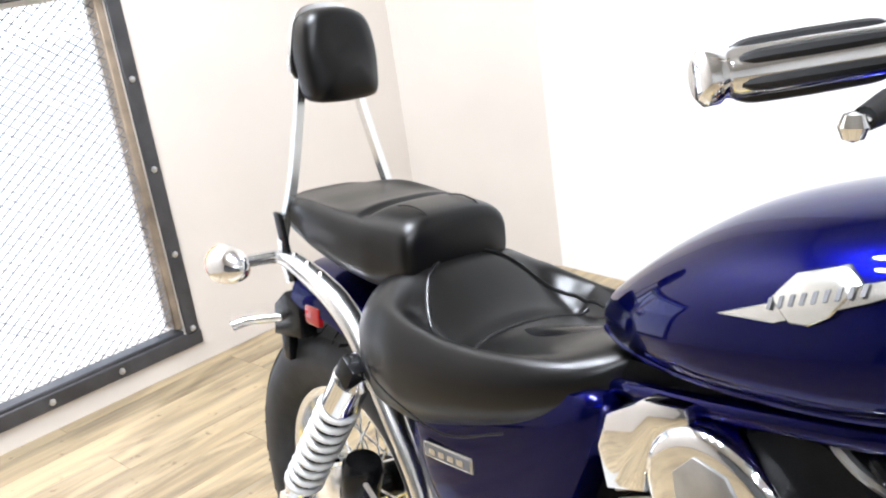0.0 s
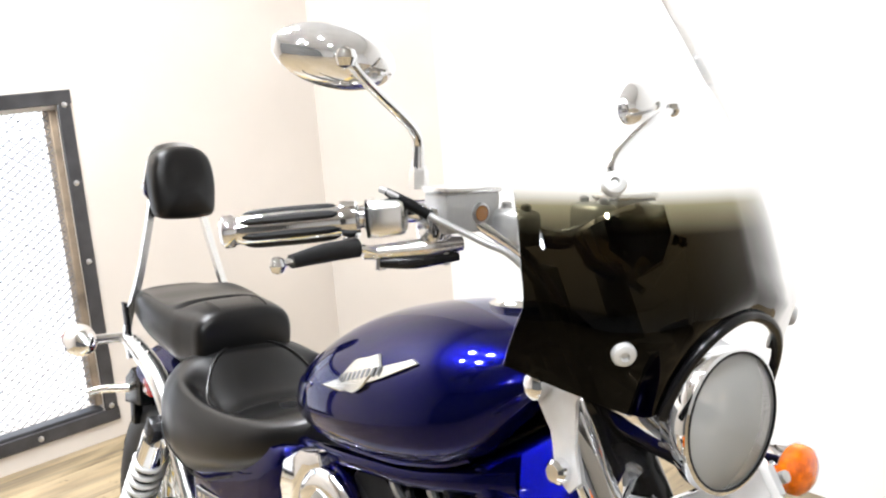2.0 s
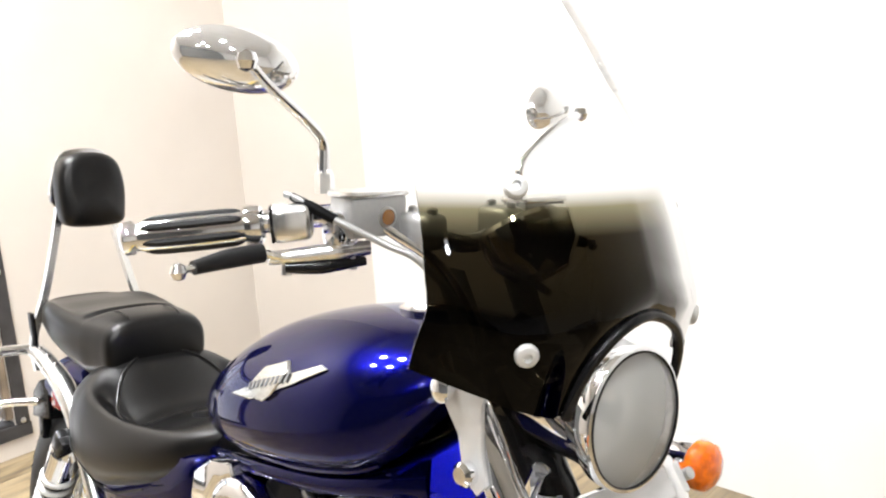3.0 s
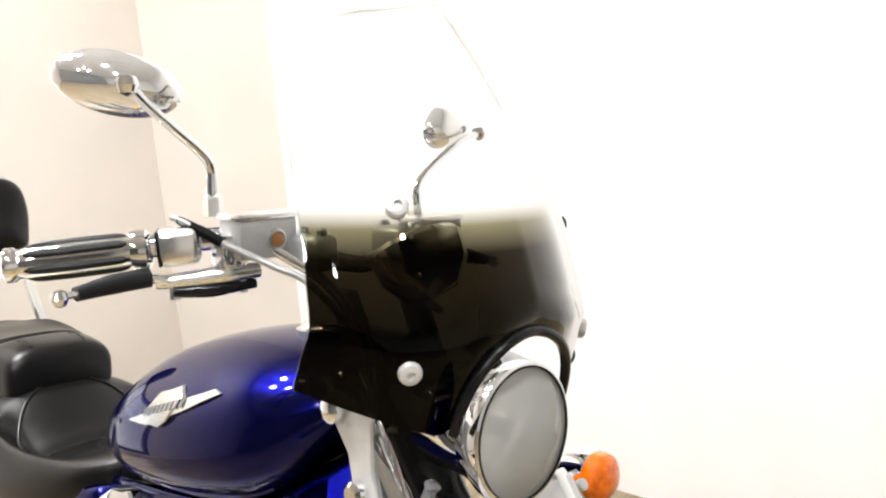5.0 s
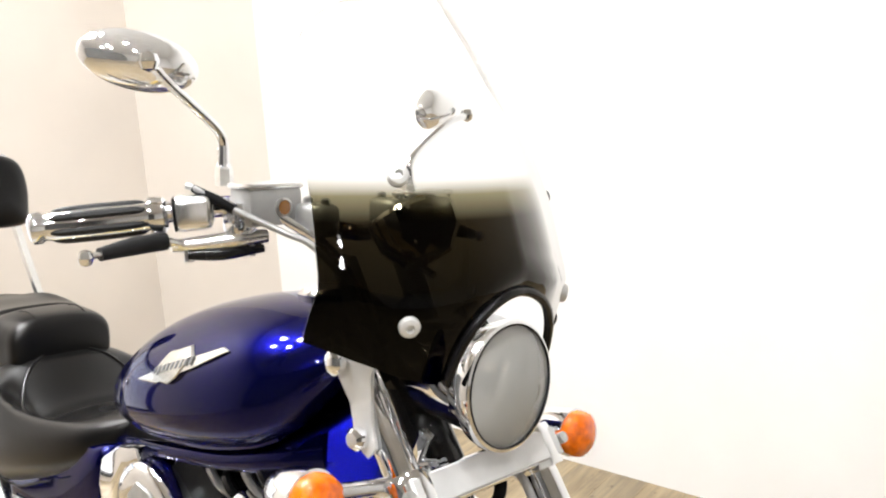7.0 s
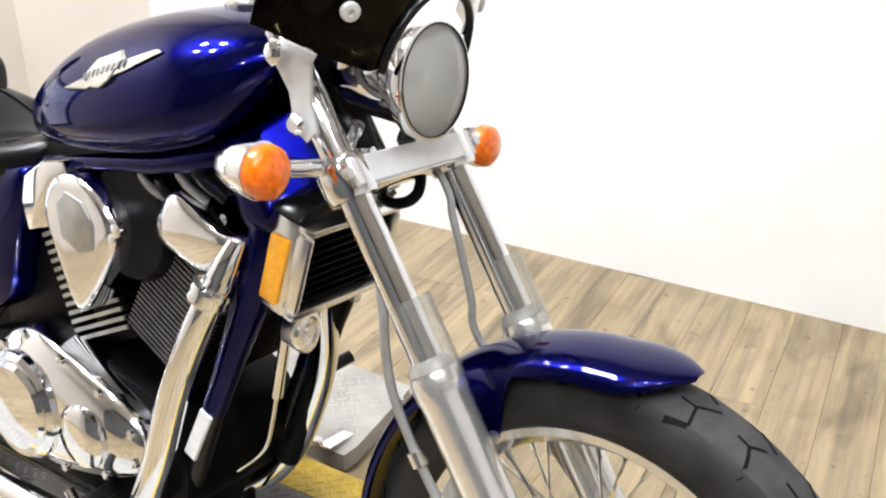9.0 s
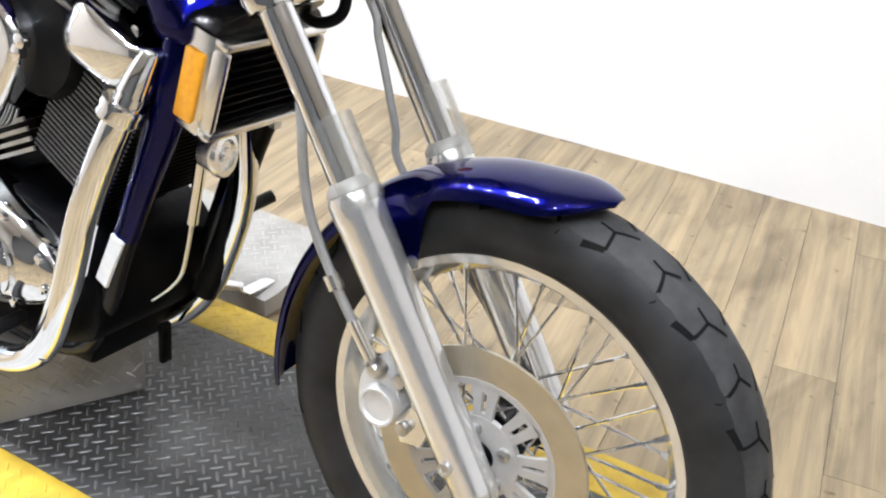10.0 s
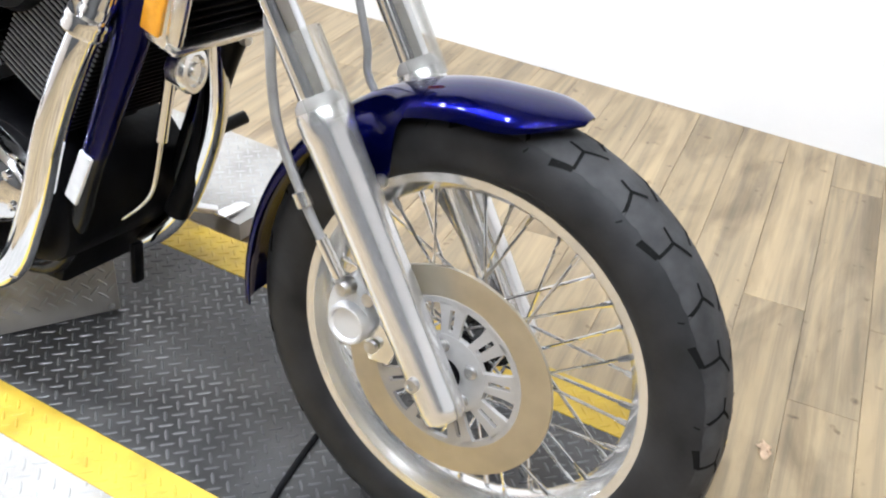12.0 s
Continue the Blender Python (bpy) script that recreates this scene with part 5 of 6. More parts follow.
sissy = part("sissy_bar", tube([(-1.66, -0.118, 0.735), (-1.675, -0.118, 0.80), (-1.675, -0.088, 0.90), (-1.685, -0.054, 1.04), (-1.692, -0.04, 1.13), (-1.695, 0, 1.16), (-1.692, 0.04, 1.13), (-1.685, 0.054, 1.04), (-1.675, 0.088, 0.90), (-1.675, 0.118, 0.80), (-1.66, 0.118, 0.735)], 0.0095, 4, 6), M_SATIN, None, "square chrome backrest bar")
part("backrest_pad", bmp, M_LEATHER, sissy, "black vinyl backrest pad", 60)
part("pad_plate", prism(round_outline([(-0.06, 1.06), (-0.064, 1.12), (-0.04, 1.172), (0.04, 1.172), (0.064, 1.12), (0.06, 1.06)], 4), -1.688, -1.680, "x", 0.002), M_CHROME, sissy, "chrome back plate")
for y in (-0.12, 0.12):
    part("mount_strap", prism([(-1.66, 0.735), (-1.64, 0.74), (-1.672, 0.85), (-1.69, 0.85)], y - 0.004, y + 0.004, "y", 0.001), M_BLACK, sissy)

# rear mudguard, rails, lamp, bracket
shell("rear_mudguard", RX, 0.318, 55, 102, 0.088, lambda t: 0.410 + 0.02 * t, lambda t: 0.345 + 0.01 * t, 0.003, M_BLUE, 48, "deep metallic blue rear mudguard", 0.0)
for y in (-0.118, 0.118):
    rail = part("mudguard_rail", tube([(-1.315, y, 0.44), (-1.348, y * 1.02, 0.52), (-1.394, y * 1.03, 0.597), (-1.452, y * 1.03, 0.686), (-1.512, y * 1.01, 0.730), (-1.575, y, 0.754), (-1.66, y * 0.98, 0.772), (-1.74, y * 0.92, 0.76)], [0.015, 0.017, 0.019, 0.021, 0.022, 0.021, 0.018, 0.012], 16, 5, 0.85), M_SATIN, None, "curved chrome mudguard rail")
    for p in ((-1.56, 0.765), (-1.60, 0.775), (-1.64, 0.782), (-1.68, 0.782)):
        part("bolt", lathe([(0, 0), (0.007, 0), (0.006, 0.005), (0, 0.006)], axis_to((p[0], y * 1.0, p[1]), (0, math.copysign(0.8, y), 0.6)), 10), M_CHROME, rail)
indicator(V(-1.715, -0.205, 0.775), V(-1.69, -0.11, 0.775), -1, "chrome bullet rear indicator")
indicator(V(-1.715, 0.205, 0.775), V(-1.69, 0.11, 0.775), -1, "chrome bullet rear indicator")
part("side_reflector", box((-1.655, -0.085, 0.668), (0.045, 0.012, 0.034), None, 0.004), M_RED, None, "red side reflector")
nb = part("plate_bracket", prism([(-1.80, 0.60), (-1.70, 0.615), (-1.70, 0.675), (-1.75, 0.69), (-1.79, 0.66)], -0.09, -0.055, "y", 0.005), M_BLACK, None, "black bracket beside the mudguard")
part("bracket_rod", tube([(-1.77, -0.08, 0.638), (-1.80, -0.135, 0.638), (-1.81, -0.165, 0.632)], 0.009, 10, 4), M_CHROME, nb)
part("bracket_tongue", prism([(-1.79, 0.605), (-1.76, 0.605), (-1.765, 0.555), (-1.785, 0.555)], -0.082, -0.062, "y", 0.003), M_BLACK, nb)

# rear shock absorbers
for y in (-0.142, 0.142):
    a, b = V(-1.436, y, 0.656), V(-1.682, y, 0.338)
    d = a - b
    m = axis_to(b, d)
    L = d.length
    sh = part("shock_absorber", lathe([(0, 0), (0.014, 0.0), (0.016, 0.03), (0.028, 0.035), (0.028, 0.055), (0.014, 0.06), (0.014, L - 0.10), (0.030, L - 0.10), (0.031, L - 0.03), (0.022, L - 0.02), (0.016, L), (0, L)], m, 24), M_CHROME, None, "chrome rear shock absorber")
    turns, seg = 9, 16
    pts = [m @ V(0.029 * math.cos(2 * math.pi * k / seg), 0.029 * math.sin(2 * math.pi * k / seg), 0.05 + (L - 0.15) * k / (turns * seg)) for k in range(turns * seg + 1)]
    part("spring", tube(pts, 0.0064, 10, 1), M_PLATE, sh, "chrome coil spring")
    # black sleeve added over the chrome body to darken the gaps between coils
    part("damper_sleeve", lathe([(0, 0.06), (0.0205, 0.06), (0.0205, L - 0.10), (0, L - 0.10)], m, 20), M_BLACK, sh)
    part("top_cap", box((0, 0, L - 0.015), (0.052, 0.04, 0.06), m, 0.008), M_BLACK, sh)
    part("bottom_eye", lathe([(0.0, -0.022), (0.019, -0.022), (0.021, 0), (0.019, 0.022), (0, 0.022)], Matrix.Translation(b) @ Matrix.Rotation(radians(90), 4, "X"), 20), M_CHROME, sh)
part("swing_arm", tube([(-1.10, -0.125, 0.30), (-1.35, -0.13, 0.31), (-1.64, -0.13, 0.318)], [0.026, 0.024, 0.02], 14, 4), M_BLUE, None, "blue swing arm")
part("swing_arm", tube([(-1.10, 0.125, 0.30), (-1.35, 0.13, 0.31), (-1.64, 0.13, 0.318)], [0.026, 0.024, 0.02], 14, 4), M_BLUE, None, "blue swing arm")
part("rear_hub_cover", lathe([(0, 0.04), (0.07, 0.04), (0.09, 0.055), (0.085, 0.075), (0.05, 0.085), (0.0, 0.088)], Matrix.Translation((RX, 0, 0.318)) @ Matrix.Rotation(radians(90), 4, "X"), 40), M_SATIN, None, "alloy rear drum brake cover")
part("brake_canister", lathe([(0, 0), (0.03, 0), (0.034, 0.01), (0.034, 0.07), (0.028, 0.08), (0, 0.08)], axis_to((-1.52, -0.11, 0.39), (0.3, 0, 1)), 20), M_BLACK, None, "black breather canister")
part("brake_rod", tube([(-1.62, -0.13, 0.40), (-1.52, -0.125, 0.46), (-1.42, -0.12, 0.40), (-1.25, -0.12, 0.36)], 0.006, 8, 5), M_CHROME, None, "chrome brake rod")

# black gear between the side cover and the cylinders
part("air_box", prism(round_outline([(-1.12, 0.34), (-1.10, 0.72), (-0.98, 0.752), (-0.90, 0.74), (-0.905, 0.55), (-0.95, 0.36)], 4), -0.088, 0.088, "y", 0.012), M_DARK, None, "black air box behind the cylinders")
part("top_gear", prism([(-0.99, 0.735), (-0.96, 0.785), (-0.66, 0.815), (-0.54, 0.83), (-0.52, 0.78), (-0.66, 0.745), (-0.80, 0.72)], -0.092, 0.092, "y", 0.010), M_DARK, None, "black wiring tray below the tank")
for k, (x, z) in enumerate(((-0.70, 0.775), (-0.66, 0.768), (-0.62, 0.79), (-0.585, 0.80))):
    part("engine_hose", tube([(x, -0.07, z + 0.02), (x - 0.01, -0.108, z + 0.012), (x + 0.02, -0.118, z - 0.008), (x + 0.045, -0.105, z - 0.028)], 0.006 + 0.0015 * (k % 2), 8, 4), M_BLACK if k % 2 else M_FINEDGE, None, "engine hose")

# side cover and frame
for sg in (-1, 1):
    o = round_outline([(-1.335, 0.585), (-1.32, 0.625), (-1.15, 0.70), (-0.985, 0.745), (-0.97, 0.70), (-1.01, 0.60), (-1.05, 0.50), (-1.15, 0.46), (-1.28, 0.48)], 5)
    cx, cz = -1.14, 0.60
    bm = bmesh.new()
    add_loft(bm, [[V(cx + (x - cx) * f, sg * h, cz + (z - cz) * f) for x, z in o] for h, f in ((0.085, 1.0), (0.118, 1.0), (0.130, 0.96), (0.136, 0.8), (0.138, 0.5), (0.139, 0.15))])
    sc = part("side_cover", bm, M_BLUE, None, "deep metallic blue side cover", 50)
    MP = Matrix.Translation((-1.233, sg * 0.1395, 0.582)) @ Matrix.Rotation(radians(-5), 4, "Y")
    part("model_plate", box((0, 0, 0), (0.104, 0.004, 0.024), MP, 0.002), M_BADGE, sc, "small chrome name plate")
    part("plate_field", box((0, sg * 0.0022, 0), (0.096, 0.002, 0.017), MP, 0.0005, 1), M_INK, sc)
    for k in range(4):
        part("letter_bar", box((-0.030 + 0.020 * k, sg * 0.0036, 0), (0.013, 0.002, 0.009), MP), M_BADGE, sc, "", 0)
fr = part("frame", tube([(-0.44, 0, 0.94), (-0.60, 0, 0.84), (-0.80, 0, 0.79), (-1.05, 0, 0.74), (-1.35, 0, 0.66)], 0.035, 14, 5), M_BLACK, None, "steel motorcycle frame")
part("steering_head", lathe([(0, -0.10), (0.030, -0.10), (0.036, -0.085), (0.033, -0.06), (0.033, 0.075), (0.036, 0.09), (0.030, 0.10), (0, 0.10)], fork_frame(0.905, -0.052), 24), M_BLACK, fr, "black steering head")
part("head_gusset", prism([(-0.40, 0.855), (-0.43, 0.955), (-0.52, 0.93), (-0.60, 0.84), (-0.50, 0.78), (-0.43, 0.79)], -0.022, 0.022, "y", 0.006), M_BLACK, fr)
part("battery_box", box((-0.985, 0, 0.655), (0.15, 0.10, 0.23), None, 0.012), M_DARK, fr, "black battery box")
for sg in (-1, 1):
    part("lower_rail", tube([(-0.47, sg * 0.055, 0.80), (-0.51, sg * 0.085, 0.66), (-0.555, sg * 0.098, 0.52), (-0.60, sg * 0.10, 0.40), (-0.645, sg * 0.10, 0.29), (-0.74, sg * 0.10, 0.20), (-1.15, sg * 0.105, 0.19)], [0.024, 0.022, 0.019, 0.018, 0.017, 0.017, 0.017], 14, 5), M_BLACK, fr, "black frame tube")
    part("tank_rail", tube([(-0.50, sg * 0.070, 0.838), (-0.563, sg * 0.098, 0.826), (-0.646, sg * 0.115, 0.806), (-0.75, sg * 0.120, 0.790), (-0.832, sg * 0.117, 0.776), (-0.93, sg * 0.105, 0.758), (-1.00, sg * 0.085, 0.742)], [0.030, 0.022, 0.016, 0.014, 0.012, 0.011, 0.008], 16, 5), M_BLUE, fr, "blue frame rail below the tank")
    part("down_tube_cover", tube([(-0.487, sg * 0.070, 0.785), (-0.487, sg * 0.078, 0.750), (-0.488, sg * 0.083, 0.720), (-0.496, sg * 0.088, 0.680), (-0.513, sg * 0.092, 0.620), (-0.537, sg * 0.097, 0.555), (-0.582, sg * 0.100, 0.445)], [0.024, 0.026, 0.027, 0.026, 0.024, 0.0215, 0.0195], 20, 6), M_BLUE, fr, "deep metallic blue down tube cover")
    o = round_outline([(-0.625, 0.822), (-0.585, 0.838), (-0.548, 0.856), (-0.510, 0.884), (-0.480, 0.918), (-0.448, 0.930), (-0.428, 0.900), (-0.418, 0.845), (-0.420, 0.805), (-0.432, 0.790), (-0.452, 0.766), (-0.464, 0.742), (-0.506, 0.742), (-0.522, 0.772), (-0.548, 0.800), (-0.590, 0.812)], 4)
    cx, cz = -0.470, 0.835

    def flank(x, z, f):
        a = max(0.0, 0.72 * (z - 0.815) + 0.78 * (x + 0.515) - 0.008)
        return V(x, sg * (0.110 - a * a / (a + 0.005) - 0.008 * f ** 14), z)
    bm = bmesh.new()
    add_loft(bm, [[V(x, sg * 0.004, z) for x, z in o]] + [[flank(cx + (x - cx) * f, cz + (z - cz) * f, f) for x, z in o] for f in (1.0, 0.985, 0.95, 0.88, 0.76, 0.6, 0.42, 0.24, 0.05)])
    part("neck_cover", bm, M_BLUE, fr, "deep metallic blue steering head cover", 60)
part("sticker", box((0, 0, 0), (0.024, 0.006, 0.092), Matrix.Translation((-0.597, -0.1195, 0.405)) @ Matrix.Rotation(radians(25), 4, "Y"), 0.001, 1), M_WHITE, fr, "white paper label")

# radiator with guard, reflector and horn
MR = Matrix.Translation((-0.45, 0, 0.70)) @ Matrix.Rotation(radians(15), 4, "Y") @ Matrix.Translation((0.45, 0, -0.70))
rad = part("radiator", box((-0.455, 0.0, 0.697), (0.044, 0.170, 0.125), MR, 0.004), M_DARK, None, "black radiator in a chrome guard")
bm = bmesh.new()
for c, s in (((-0.424, 0, 0.762), (0.030, 0.196, 0.013)), ((-0.424, 0, 0.634), (0.030, 0.196, 0.013)), ((-0.424, -0.0915, 0.698), (0.030, 0.013, 0.116)), ((-0.424, 0.0915, 0.698), (0.030, 0.013, 0.116))):
    add_box(bm, c, s, MR, 0.006)
part("guard_frame", bm, M_SATIN, rad, "chrome radiator guard")
for k in range(9):
    part("guard_slat", box((-0.428, 0, 0.646 + 0.0125 * k), (0.010, 0.168, 0.0022), MR, 0.0005, 1), M_DARK, rad)
for y in (-0.092, 0.092):
    part("side_tank", box((-0.452, y, 0.698), (0.050, 0.014, 0.140), MR, 0.006), M_SATIN, rad, "alloy radiator end cover")
    part("reflector", box((-0.454, y * 1.11, 0.692), (0.032, 0.006, 0.098), MR, 0.003), M_REFLECT, rad, "orange side reflector")
part("top_cover", prism(round_outline([(-0.090, 0.766), (-0.082, 0.790), (-0.03, 0.800), (0.03, 0.800), (0.082, 0.790), (0.090, 0.766)], 3), -0.485, -0.428, "x", 0.004, MR), M_BLACK, rad, "black radiator top tank")
part("bracket_bolt", lathe([(0, 0), (0.008, 0), (0.008, 0.01), (0, 0.011)], Matrix.Translation((-0.44, 0.04, 0.618)) @ Matrix.Rotation(radians(90), 4, "Y"), 10), M_BOLT, rad)
horn = part("horn", lathe([(0, -0.03), (0.022, -0.028), (0.030, -0.006), (0.032, 0.0), (0.030, 0.006), (0.022, 0.007), (0.019, 0.003), (0.012, 0.003), (0.010, 0.008), (0, 0.008)], axis_to((-0.447, -0.050, 0.591), (1.0, 0.22, 0.05)), 32), M_SATIN, None, "round alloy horn")
hb = part("horn_bracket", tube([(-0.476, -0.058, 0.588), (-0.495, -0.060, 0.478)], 0.0085, 14), M_CHROME, horn, "chrome horn stay")
part("stay_rod", tube([(-0.493, -0.060, 0.490), (-0.503, -0.060, 0.440), (-0.516, -0.060, 0.392), (-0.540, -0.060, 0.360), (-0.578, -0.060, 0.325)], 0.0035, 10, 5), M_SATIN, hb)
part("coolant_hose", tube([(-0.47, 0.06, 0.62), (-0.52, 0.075, 0.52), (-0.56, 0.08, 0.38), (-0.60, 0.07, 0.28)], 0.021, 14, 5), M_PLASTIC, None, "black coolant hose")
part("loom", tube([(-0.40, 0.05, 0.93), (-0.345, 0.055, 0.84), (-0.335, 0.045, 0.79), (-0.37, 0.03, 0.775), (-0.42, 0.03, 0.81)], 0.008, 10, 6), M_PLASTIC, None, "black wiring loom")

# engine
eng = part("crankcase", prism(round_outline([(-0.66, 0.24), (-0.62, 0.33), (-0.66, 0.42), (-0.80, 0.455), (-0.95, 0.46), (-1.12, 0.43), (-1.20, 0.36), (-1.12, 0.24), (-0.90, 0.205)], 4), -0.125, 0.125, "y", 0.012), M_DARK, None, "black engine crankcase")
part("filler", prism([(-0.66, 0.44), (-0.60, 0.62), (-0.63, 0.77), (-0.80, 0.79), (-1.00, 0.76), (-1.05, 0.60), (-1.0, 0.45)], -0.055, 0.055, "y", 0.01), M_DARK, eng)
part("oil_filter", lathe([(0, 0), (0.038, 0), (0.042, 0.01), (0.042, 0.06), (0.03, 0.075), (0, 0.078)], axis_to((-0.74, -0.03, 0.255), (1, 0, 0.1)), 24), M_BLACK, eng)
part("sump", prism([(-0.68, 0.185), (-0.66, 0.24), (-1.08, 0.24), (-1.10, 0.19), (-0.95, 0.165)], -0.10, 0.10, "y", 0.01), M_DARK, eng)


def cylinder(name, base, top, half_x, half_y, label, n=15, bright=0.0030, edge=M_FINEDGE):
    """A finned cylinder from base to top with a chrome head cover."""
    b, t = Vector(base), Vector(top)
    d = (t - b)
    L = d.length
    ux = V(d.z, 0, -d.x).normalized()
    dn = d.normalized()
    M = Matrix(((ux.x, 0, dn.x, b.x), (0, 1, 0, 0), (ux.z, 0, dn.z, b.z), (0, 0, 0, 1)))
    cyl = part(name, box((0, 0, L / 2), (half_x * 1.55, half_y * 1.55, L), M, 0.015), M_DARK, None, label)
    for k in range(n):
        z = L * (0.10 + 0.88 * k / n)
        f = part("fin", box((0, 0, z), (half_x * 2, half_y * 2, 0.0032), M, 0.0), M_DARK, cyl, "black cooling fin with a bright edge", 0)
        part("fin_edge", box((0, -half_y - 0.001, z), (half_x * 1.96, 0.004, bright), M), edge, cyl, "polished fin edge", 0)
    return cyl, M, L


_, MF, LF = cylinder("front_cylinder", (-0.715, 0, 0.475), (-0.592, 0, 0.70), 0.078, 0.100, "black finned front cylinder", 25, 0.0024, M_FINDARK)
o = round_outline([(-0.668, 0.728), (-0.652, 0.755), (-0.627, 0.775), (-0.603, 0.772), (-0.567, 0.752), (-0.531, 0.737), (-0.503, 0.728), (-0.500, 0.707), (-0.524, 0.684), (-0.561, 0.664), (-0.592, 0.666), (-0.630, 0.678), (-0.666, 0.698)], 3)
bm = bmesh.new()
cx, cz = -0.585, 0.722
add_loft(bm, [[V(cx + (x - cx) * f, -h, cz + (z - cz) * f) for x, z in o] for h, f in ((0.04, 1.0), (0.108, 1.0), (0.121, 0.95), (0.129, 0.84), (0.133, 0.62), (0.135, 0.34), (0.136, 0.06))])
hc = part("head_cover", bm, M_CHROME, None, "chrome front cylinder head cover", 50)
part("port_cone", tube([(-0.508, -0.115, 0.722), (-0.515, -0.128, 0.695), (-0.522, -0.136, 0.672)], [0.014, 0.018, 0.020], 16, 4), M_CHROME, hc, "chrome exhaust port sleeve")
part("port_strap", box((-0.552, -0.112, 0.664), (0.072, 0.030, 0.022), Matrix.Identity(4), 0.006), M_BLACK, hc, "black strap across the exhaust port")
part("head_block", box((0.0, 0.0, LF + 0.035), (0.15, 0.13, 0.10), MF, 0.02), M_DARK, hc)
for k in range(4):
    part("cover_bolt", lathe([(0, 0), (0.007, 0), (0.007, 0.006), (0, 0.007)], Matrix.Translation((-0.648 + 0.034 * k, -0.100, 0.742 + 0.010 * min(k, 2) - 0.018 * max(0, k - 2))) @ Matrix.Rotation(radians(90), 4, "X"), 10), M_CHROME, hc)

cylinder("rear_cylinder", (-0.815, 0, 0.475), (-0.925, 0, 0.72), 0.072, 0.108, "black finned rear cylinder", 16, 0.0065)
o = round_outline([(-0.888, 0.700), (-0.878, 0.738), (-0.845, 0.762), (-0.80, 0.765), (-0.755, 0.745), (-0.724, 0.708), (-0.728, 0.665), (-0.768, 0.600), (-0.806, 0.556), (-0.826, 0.553), (-0.846, 0.590), (-0.870, 0.645)], 3)
bm = bmesh.new()
cx, cz = -0.808, 0.672
add_loft(bm, [[V(cx + (x - cx) * f, -h, cz + (z - cz) * f) for x, z in o] for h, f in ((0.09, 1.0), (0.142, 1.0), (0.150, 0.97), (0.155, 0.90), (0.156, 0.80), (0.156, 0.6), (0.156, 0.1))])
ac = part("intake_cover", bm, M_CHROME, None, "shield-shaped chrome intake cover", 45)
o2 = [(-0.846, 0.716), (-0.822, 0.740), (-0.785, 0.732), (-0.762, 0.700), (-0.766, 0.662), (-0.798, 0.650), (-0.838, 0.668)]
part("inset", prism(o2, -0.1590, -0.15, "y", 0.0015), M_FINEDGE, ac, "flat grey inset")
part("intake_body", lathe([(0, 0.04), (0.085, 0.04), (0.090, 0.05), (0.090, 0.105), (0.082, 0.12), (0, 0.122)], Matrix.Translation((-0.735, 0, 0.700)) @ Matrix.Rotation(radians(90), 4, "X"), 40), M_PLASTIC, ac, "round black intake body")
part("corner_cover", prism([(-0.958, 0.700), (-0.945, 0.742), (-0.895, 0.772), (-0.842, 0.780), (-0.835, 0.760), (-0.872, 0.740), (-0.888, 0.700), (-0.892, 0.668), (-0.945, 0.652)], -0.146, -0.07, "y", 0.006, None, 2), M_CHROME, ac, "chrome rear head cover")
for p in ((-0.715, 0.702), (-0.725, 0.685)):
    part("cover_screw", lathe([(0, 0), (0.011, 0), (0.011, 0.012), (0.005, 0.014), (0, 0.014)], Matrix.Translation((p[0], -0.142, p[1])) @ Matrix.Rotation(radians(90), 4, "X"), 12), M_CHROME, ac)

# right crankcase covers
bm = bmesh.new()
o = round_outline([(-1.03, 0.45), (-0.96, 0.487), (-0.88, 0.475), (-0.78, 0.445), (-0.70, 0.41), (-0.672, 0.36), (-0.70, 0.31), (-0.80, 0.275), (-0.92, 0.255), (-1.04, 0.27), (-1.09, 0.35)], 5)
cx, cz = -0.88, 0.365
add_loft(bm, [[V(cx + (x - cx) * f, -h, cz + (z - cz) * f) for x, z in o] for h, f in ((0.10, 1.0), (0.150, 1.0), (0.160, 0.96), (0.164, 0.88), (0.168, 0.84), (0.178, 0.7), (0.184, 0.4), (0.185, 0.1))])
clutch = part("clutch_cover", bm, M_CHROME, None, "polished chrome crankcase cover", 60)
part("round_cover", lathe([(0.09, 0.15), (0.092, 0.19), (0.085, 0.198), (0.076, 0.196), (0.07, 0.203), (0.03, 0.208), (0, 0.209)], Matrix.Translation((-0.945, 0, 0.365)) @ Matrix.Rotation(radians(90), 4, "X"), 48), M_CHROME, clutch)
part("crest", lathe([(0.05, 0.165), (0.052, 0.186), (0.046, 0.192), (0.02, 0.196), (0, 0.197)], Matrix.Translation((-0.79, 0, 0.36)) @ Matrix.Rotation(radians(90), 4, "X"), 40), M_CHROME, clutch)
s0 = None
for k in range(10):
    x, z = o[int(k * len(o) / 10)]
    mb = Matrix.Translation((cx + (x - cx) * 0.93, -0.160, cz + (z - cz) * 0.93)) @ Matrix.Rotation(radians(90), 4, "X")
    if s0 is None:
        s0 = part("cover_screw", lathe([(0, 0), (0.007, 0), (0.007, 0.007), (0.003, 0.008), (0, 0.008)], seg=10), M_CHROME, clutch)
        s0.matrix_basis = mb
    else:
        share("cover_screw", s0, mb, clutch)
part("foot_peg", tube([(-0.80, -0.12, 0.24), (-0.80, -0.21, 0.235), (-0.80, -0.30, 0.235)], [0.012, 0.012, 0.016], 12, 3), M_RUBGRIP, None, "rubber rider foot peg")
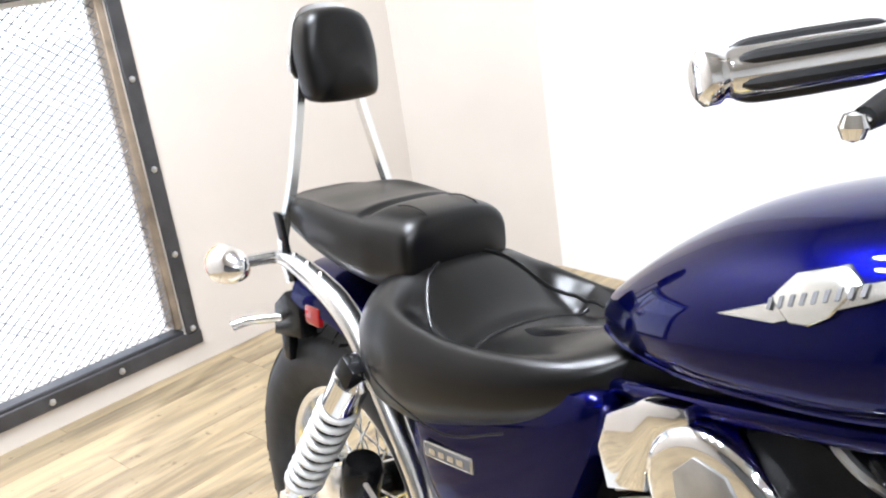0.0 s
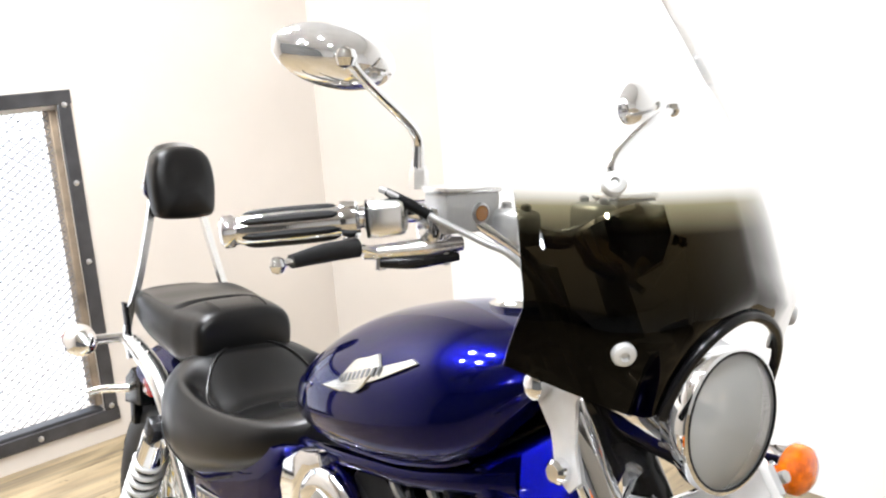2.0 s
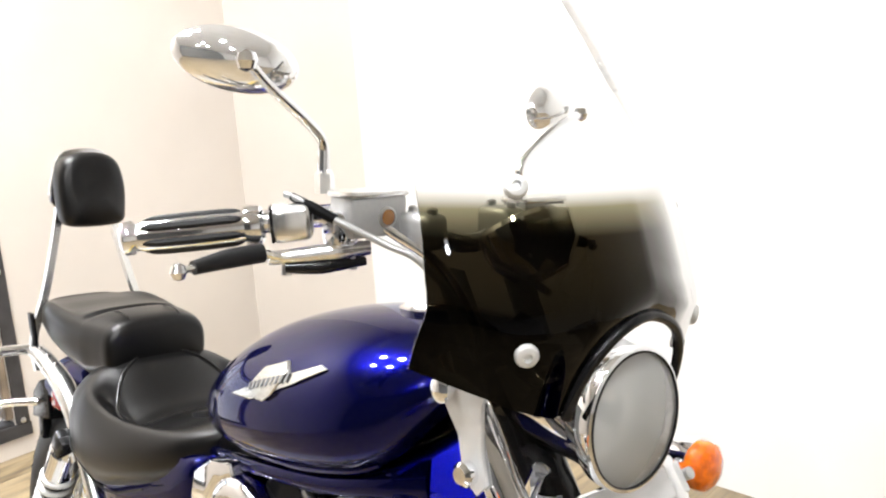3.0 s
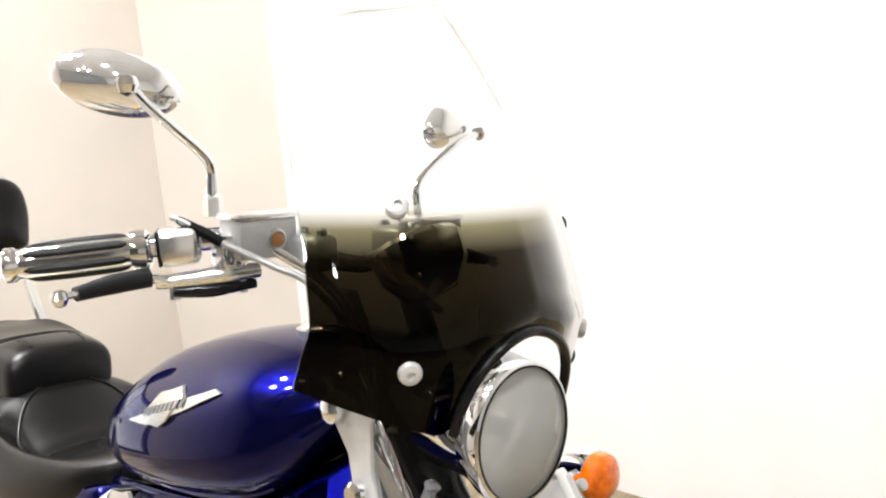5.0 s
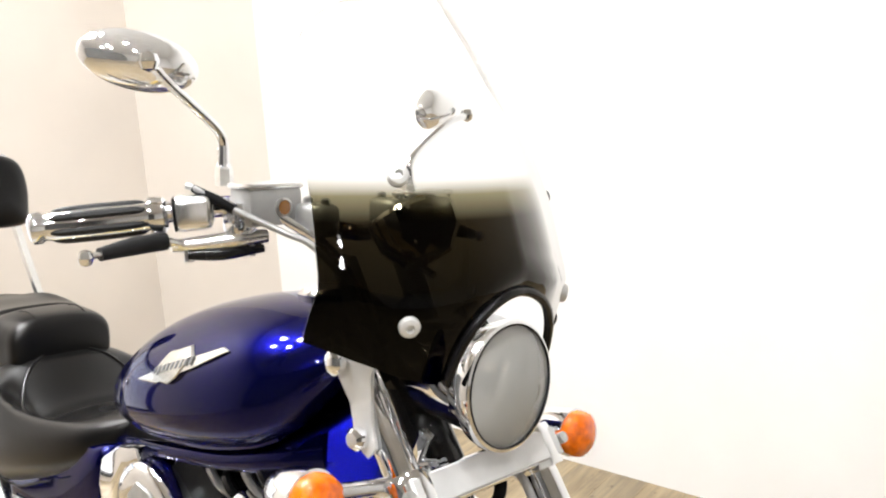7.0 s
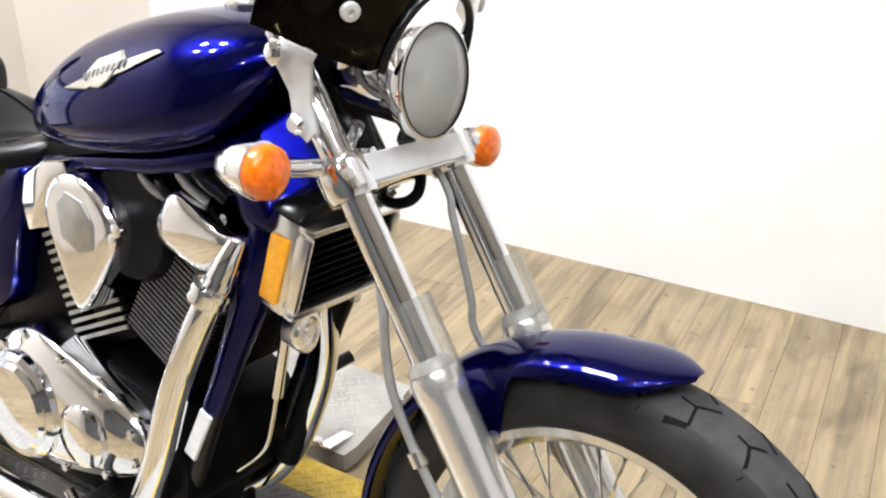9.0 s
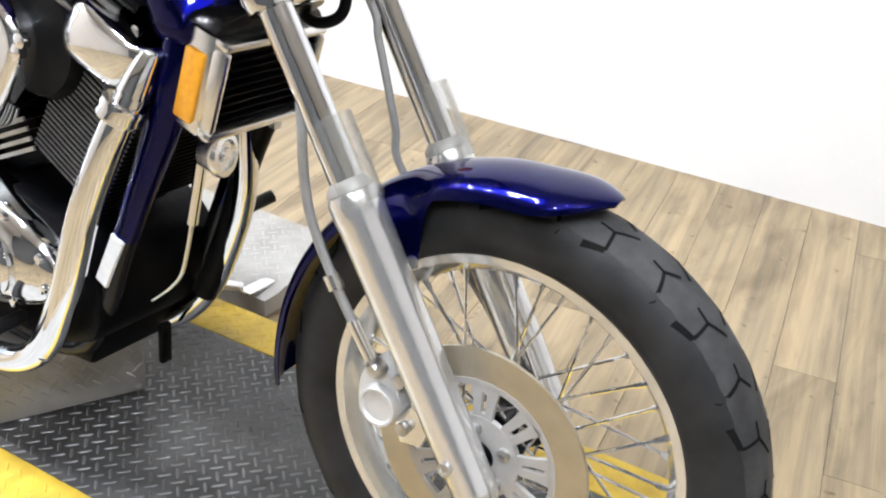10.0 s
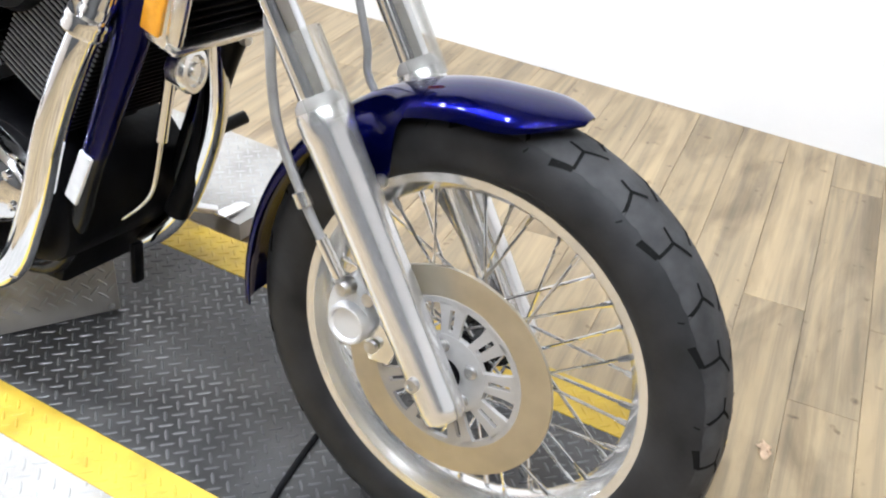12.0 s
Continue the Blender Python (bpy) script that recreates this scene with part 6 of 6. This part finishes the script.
bp = part("brake_pedal", tube([(-0.86, -0.17, 0.23), (-0.80, -0.175, 0.19), (-0.73, -0.175, 0.20), (-0.68, -0.18, 0.24)], 0.009, 10, 5), M_CHROME, None, "chrome brake pedal")

# exhaust
ex = part("exhaust_pipe", tube([(-0.518, -0.120, 0.690), (-0.543, -0.148, 0.620), (-0.590, -0.162, 0.500), (-0.640, -0.168, 0.350), (-0.708, -0.171, 0.230), (-0.84, -0.174, 0.180), (-1.10, -0.181, 0.172), (-1.60, -0.188, 0.185)], [0.019, 0.0215, 0.0225, 0.0225, 0.0228, 0.0235, 0.028, 0.040], 32, 14), M_CHROME, None, "chrome exhaust pipe")
part("flange", lathe([(0, -0.012), (0.029, -0.012), (0.031, -0.006), (0.029, 0.0), (0.031, 0.008), (0.029, 0.014), (0, 0.016)], axis_to((-0.534, -0.142, 0.650), (-0.35, -0.2, -0.9)), 20), M_CHROME, ex, "chrome exhaust collar")
part("exhaust_pipe", tube([(-0.50, 0.05, 0.60), (-0.515, 0.07, 0.50), (-0.545, 0.08, 0.40), (-0.60, 0.08, 0.28), (-0.68, 0.06, 0.20), (-0.80, 0.0, 0.17)], 0.019, 14, 6), M_CHROME, None, "chrome crash tube")

# left side: gear pedal, stand
lp = part("gear_pedal", tube([(-0.86, 0.16, 0.26), (-0.78, 0.20, 0.28), (-0.70, 0.225, 0.335), (-0.66, 0.245, 0.365)], 0.008, 10, 4), M_CHROME, None, "chrome gear pedal")
part("pedal_rubber", tube([(-0.668, 0.225, 0.356), (-0.645, 0.285, 0.376)], 0.012, 12), M_RUBGRIP, lp)
st = part("side_stand", tube([(-0.92, 0.12, 0.20), (-0.90, 0.27, 0.125), (-0.85, 0.43, 0.060)], [0.014, 0.013, 0.011], 12, 4), M_CHROME, None, "chrome side stand")
part("stand_foot", box((-0.83, 0.462, 0.056), (0.032, 0.085, 0.008), None, 0.003), M_CHROME, st)
part("lower_fitting", box((-0.64, 0.02, 0.19), (0.012, 0.022, 0.075), None, 0.004), M_DARK, None, "black engine mount")

# ---- floor planks, laid across the room ----
rnd = random.Random(7)
PW = 0.128
plank_meshes = {}


def plank(x0, x1, y0, y1):
    key = (round(x1 - x0, 3), round(y1 - y0, 3))
    if key not in plank_meshes:
        L, W = x1 - x0, y1 - y0
        bm = bmesh.new()
        lo = [V(sx * L / 2, sy * W / 2, -0.006) for sx, sy in ((-1, -1), (1, -1), (1, 1), (-1, 1))]
        mid = [V(sx * L / 2, sy * W / 2, -0.001) for sx, sy in ((-1, -1), (1, -1), (1, 1), (-1, 1))]
        hi = [V(sx * (L / 2 - 0.0006), sy * (W / 2 - 0.0006), 0) for sx, sy in ((-1, -1), (1, -1), (1, 1), (-1, 1))]
        add_loft(bm, [lo, mid, hi])
        me = bpy.data.meshes.new("plank")
        bm.to_mesh(me)
        bm.free()
        me.materials.append(M_WOOD)
        plank_meshes[key] = me
    o = new("plank", plank_meshes[key])
    o.parent = floor
    return o


TURN_P = radians(8)
ix = -5.2
while ix < 6.0:
    t = -6.0 + rnd.choice((0.0, 0.3, 0.6, 0.9))
    while t < 3.4:
        L = rnd.choice((0.9, 1.2, 1.2))
        a = ix + PW / 2
        # cut at the walls that the boards run into
        north = CB.y + (a - t * math.sin(TURN_P) - CB.x) * (WR1.y - CB.y) / (WR1.x - CB.x) + 0.05
        b0 = max(t, (BACK - 0.05 - a * math.sin(TURN_P)) / math.cos(TURN_P))
        b1 = min(t + L, (north - a * math.sin(TURN_P)) / math.cos(TURN_P))
        b = (b0 + b1) / 2
        x, y = a * math.cos(TURN_P) - b * math.sin(TURN_P), a * math.sin(TURN_P) + b * math.cos(TURN_P)
        if b1 - b0 > 0.06 and WL0.x - 0.1208 * y - 0.03 < x < 5.03 and (x > CB.x or y < CB.y + 0.27 * (x - CB.x)):
            plank(0, b1 - b0 - 0.0006, 0, PW - 0.0006).matrix_basis = pose(x, y, FLOOR, 0, 0, 98)
        t += L
    ix += PW

# a dry leaf that lies on the planks
leaf = bmesh.new()
pts = round_outline([(-0.026, 0.0), (-0.012, 0.010), (-0.004, 0.007), (0.006, 0.015), (0.012, 0.008), (0.024, 0.003), (0.016, -0.004), (0.010, -0.013), (0.0, -0.008), (-0.010, -0.012)], 3)
rings = [[V(x * f, y * f, 0.0035 - 0.003 * f + 0.0025 * math.sin(9 * f + 140 * x)) for x, y in pts] for f in (1.0, 0.7, 0.35, 0.05)]
add_loft(leaf, rings, caps=False)
M_LEAF = material("dry_leaf", (0.50, 0.36, 0.24), 0.7, vary=0.25, scale=60)
tagged(obj("leaf", leaf, M_LEAF), "pale brown dry leaf on the planks", "leaf").matrix_basis = pose(0.346, 0.497, FLOOR + 0.003, 0, 0, 105)
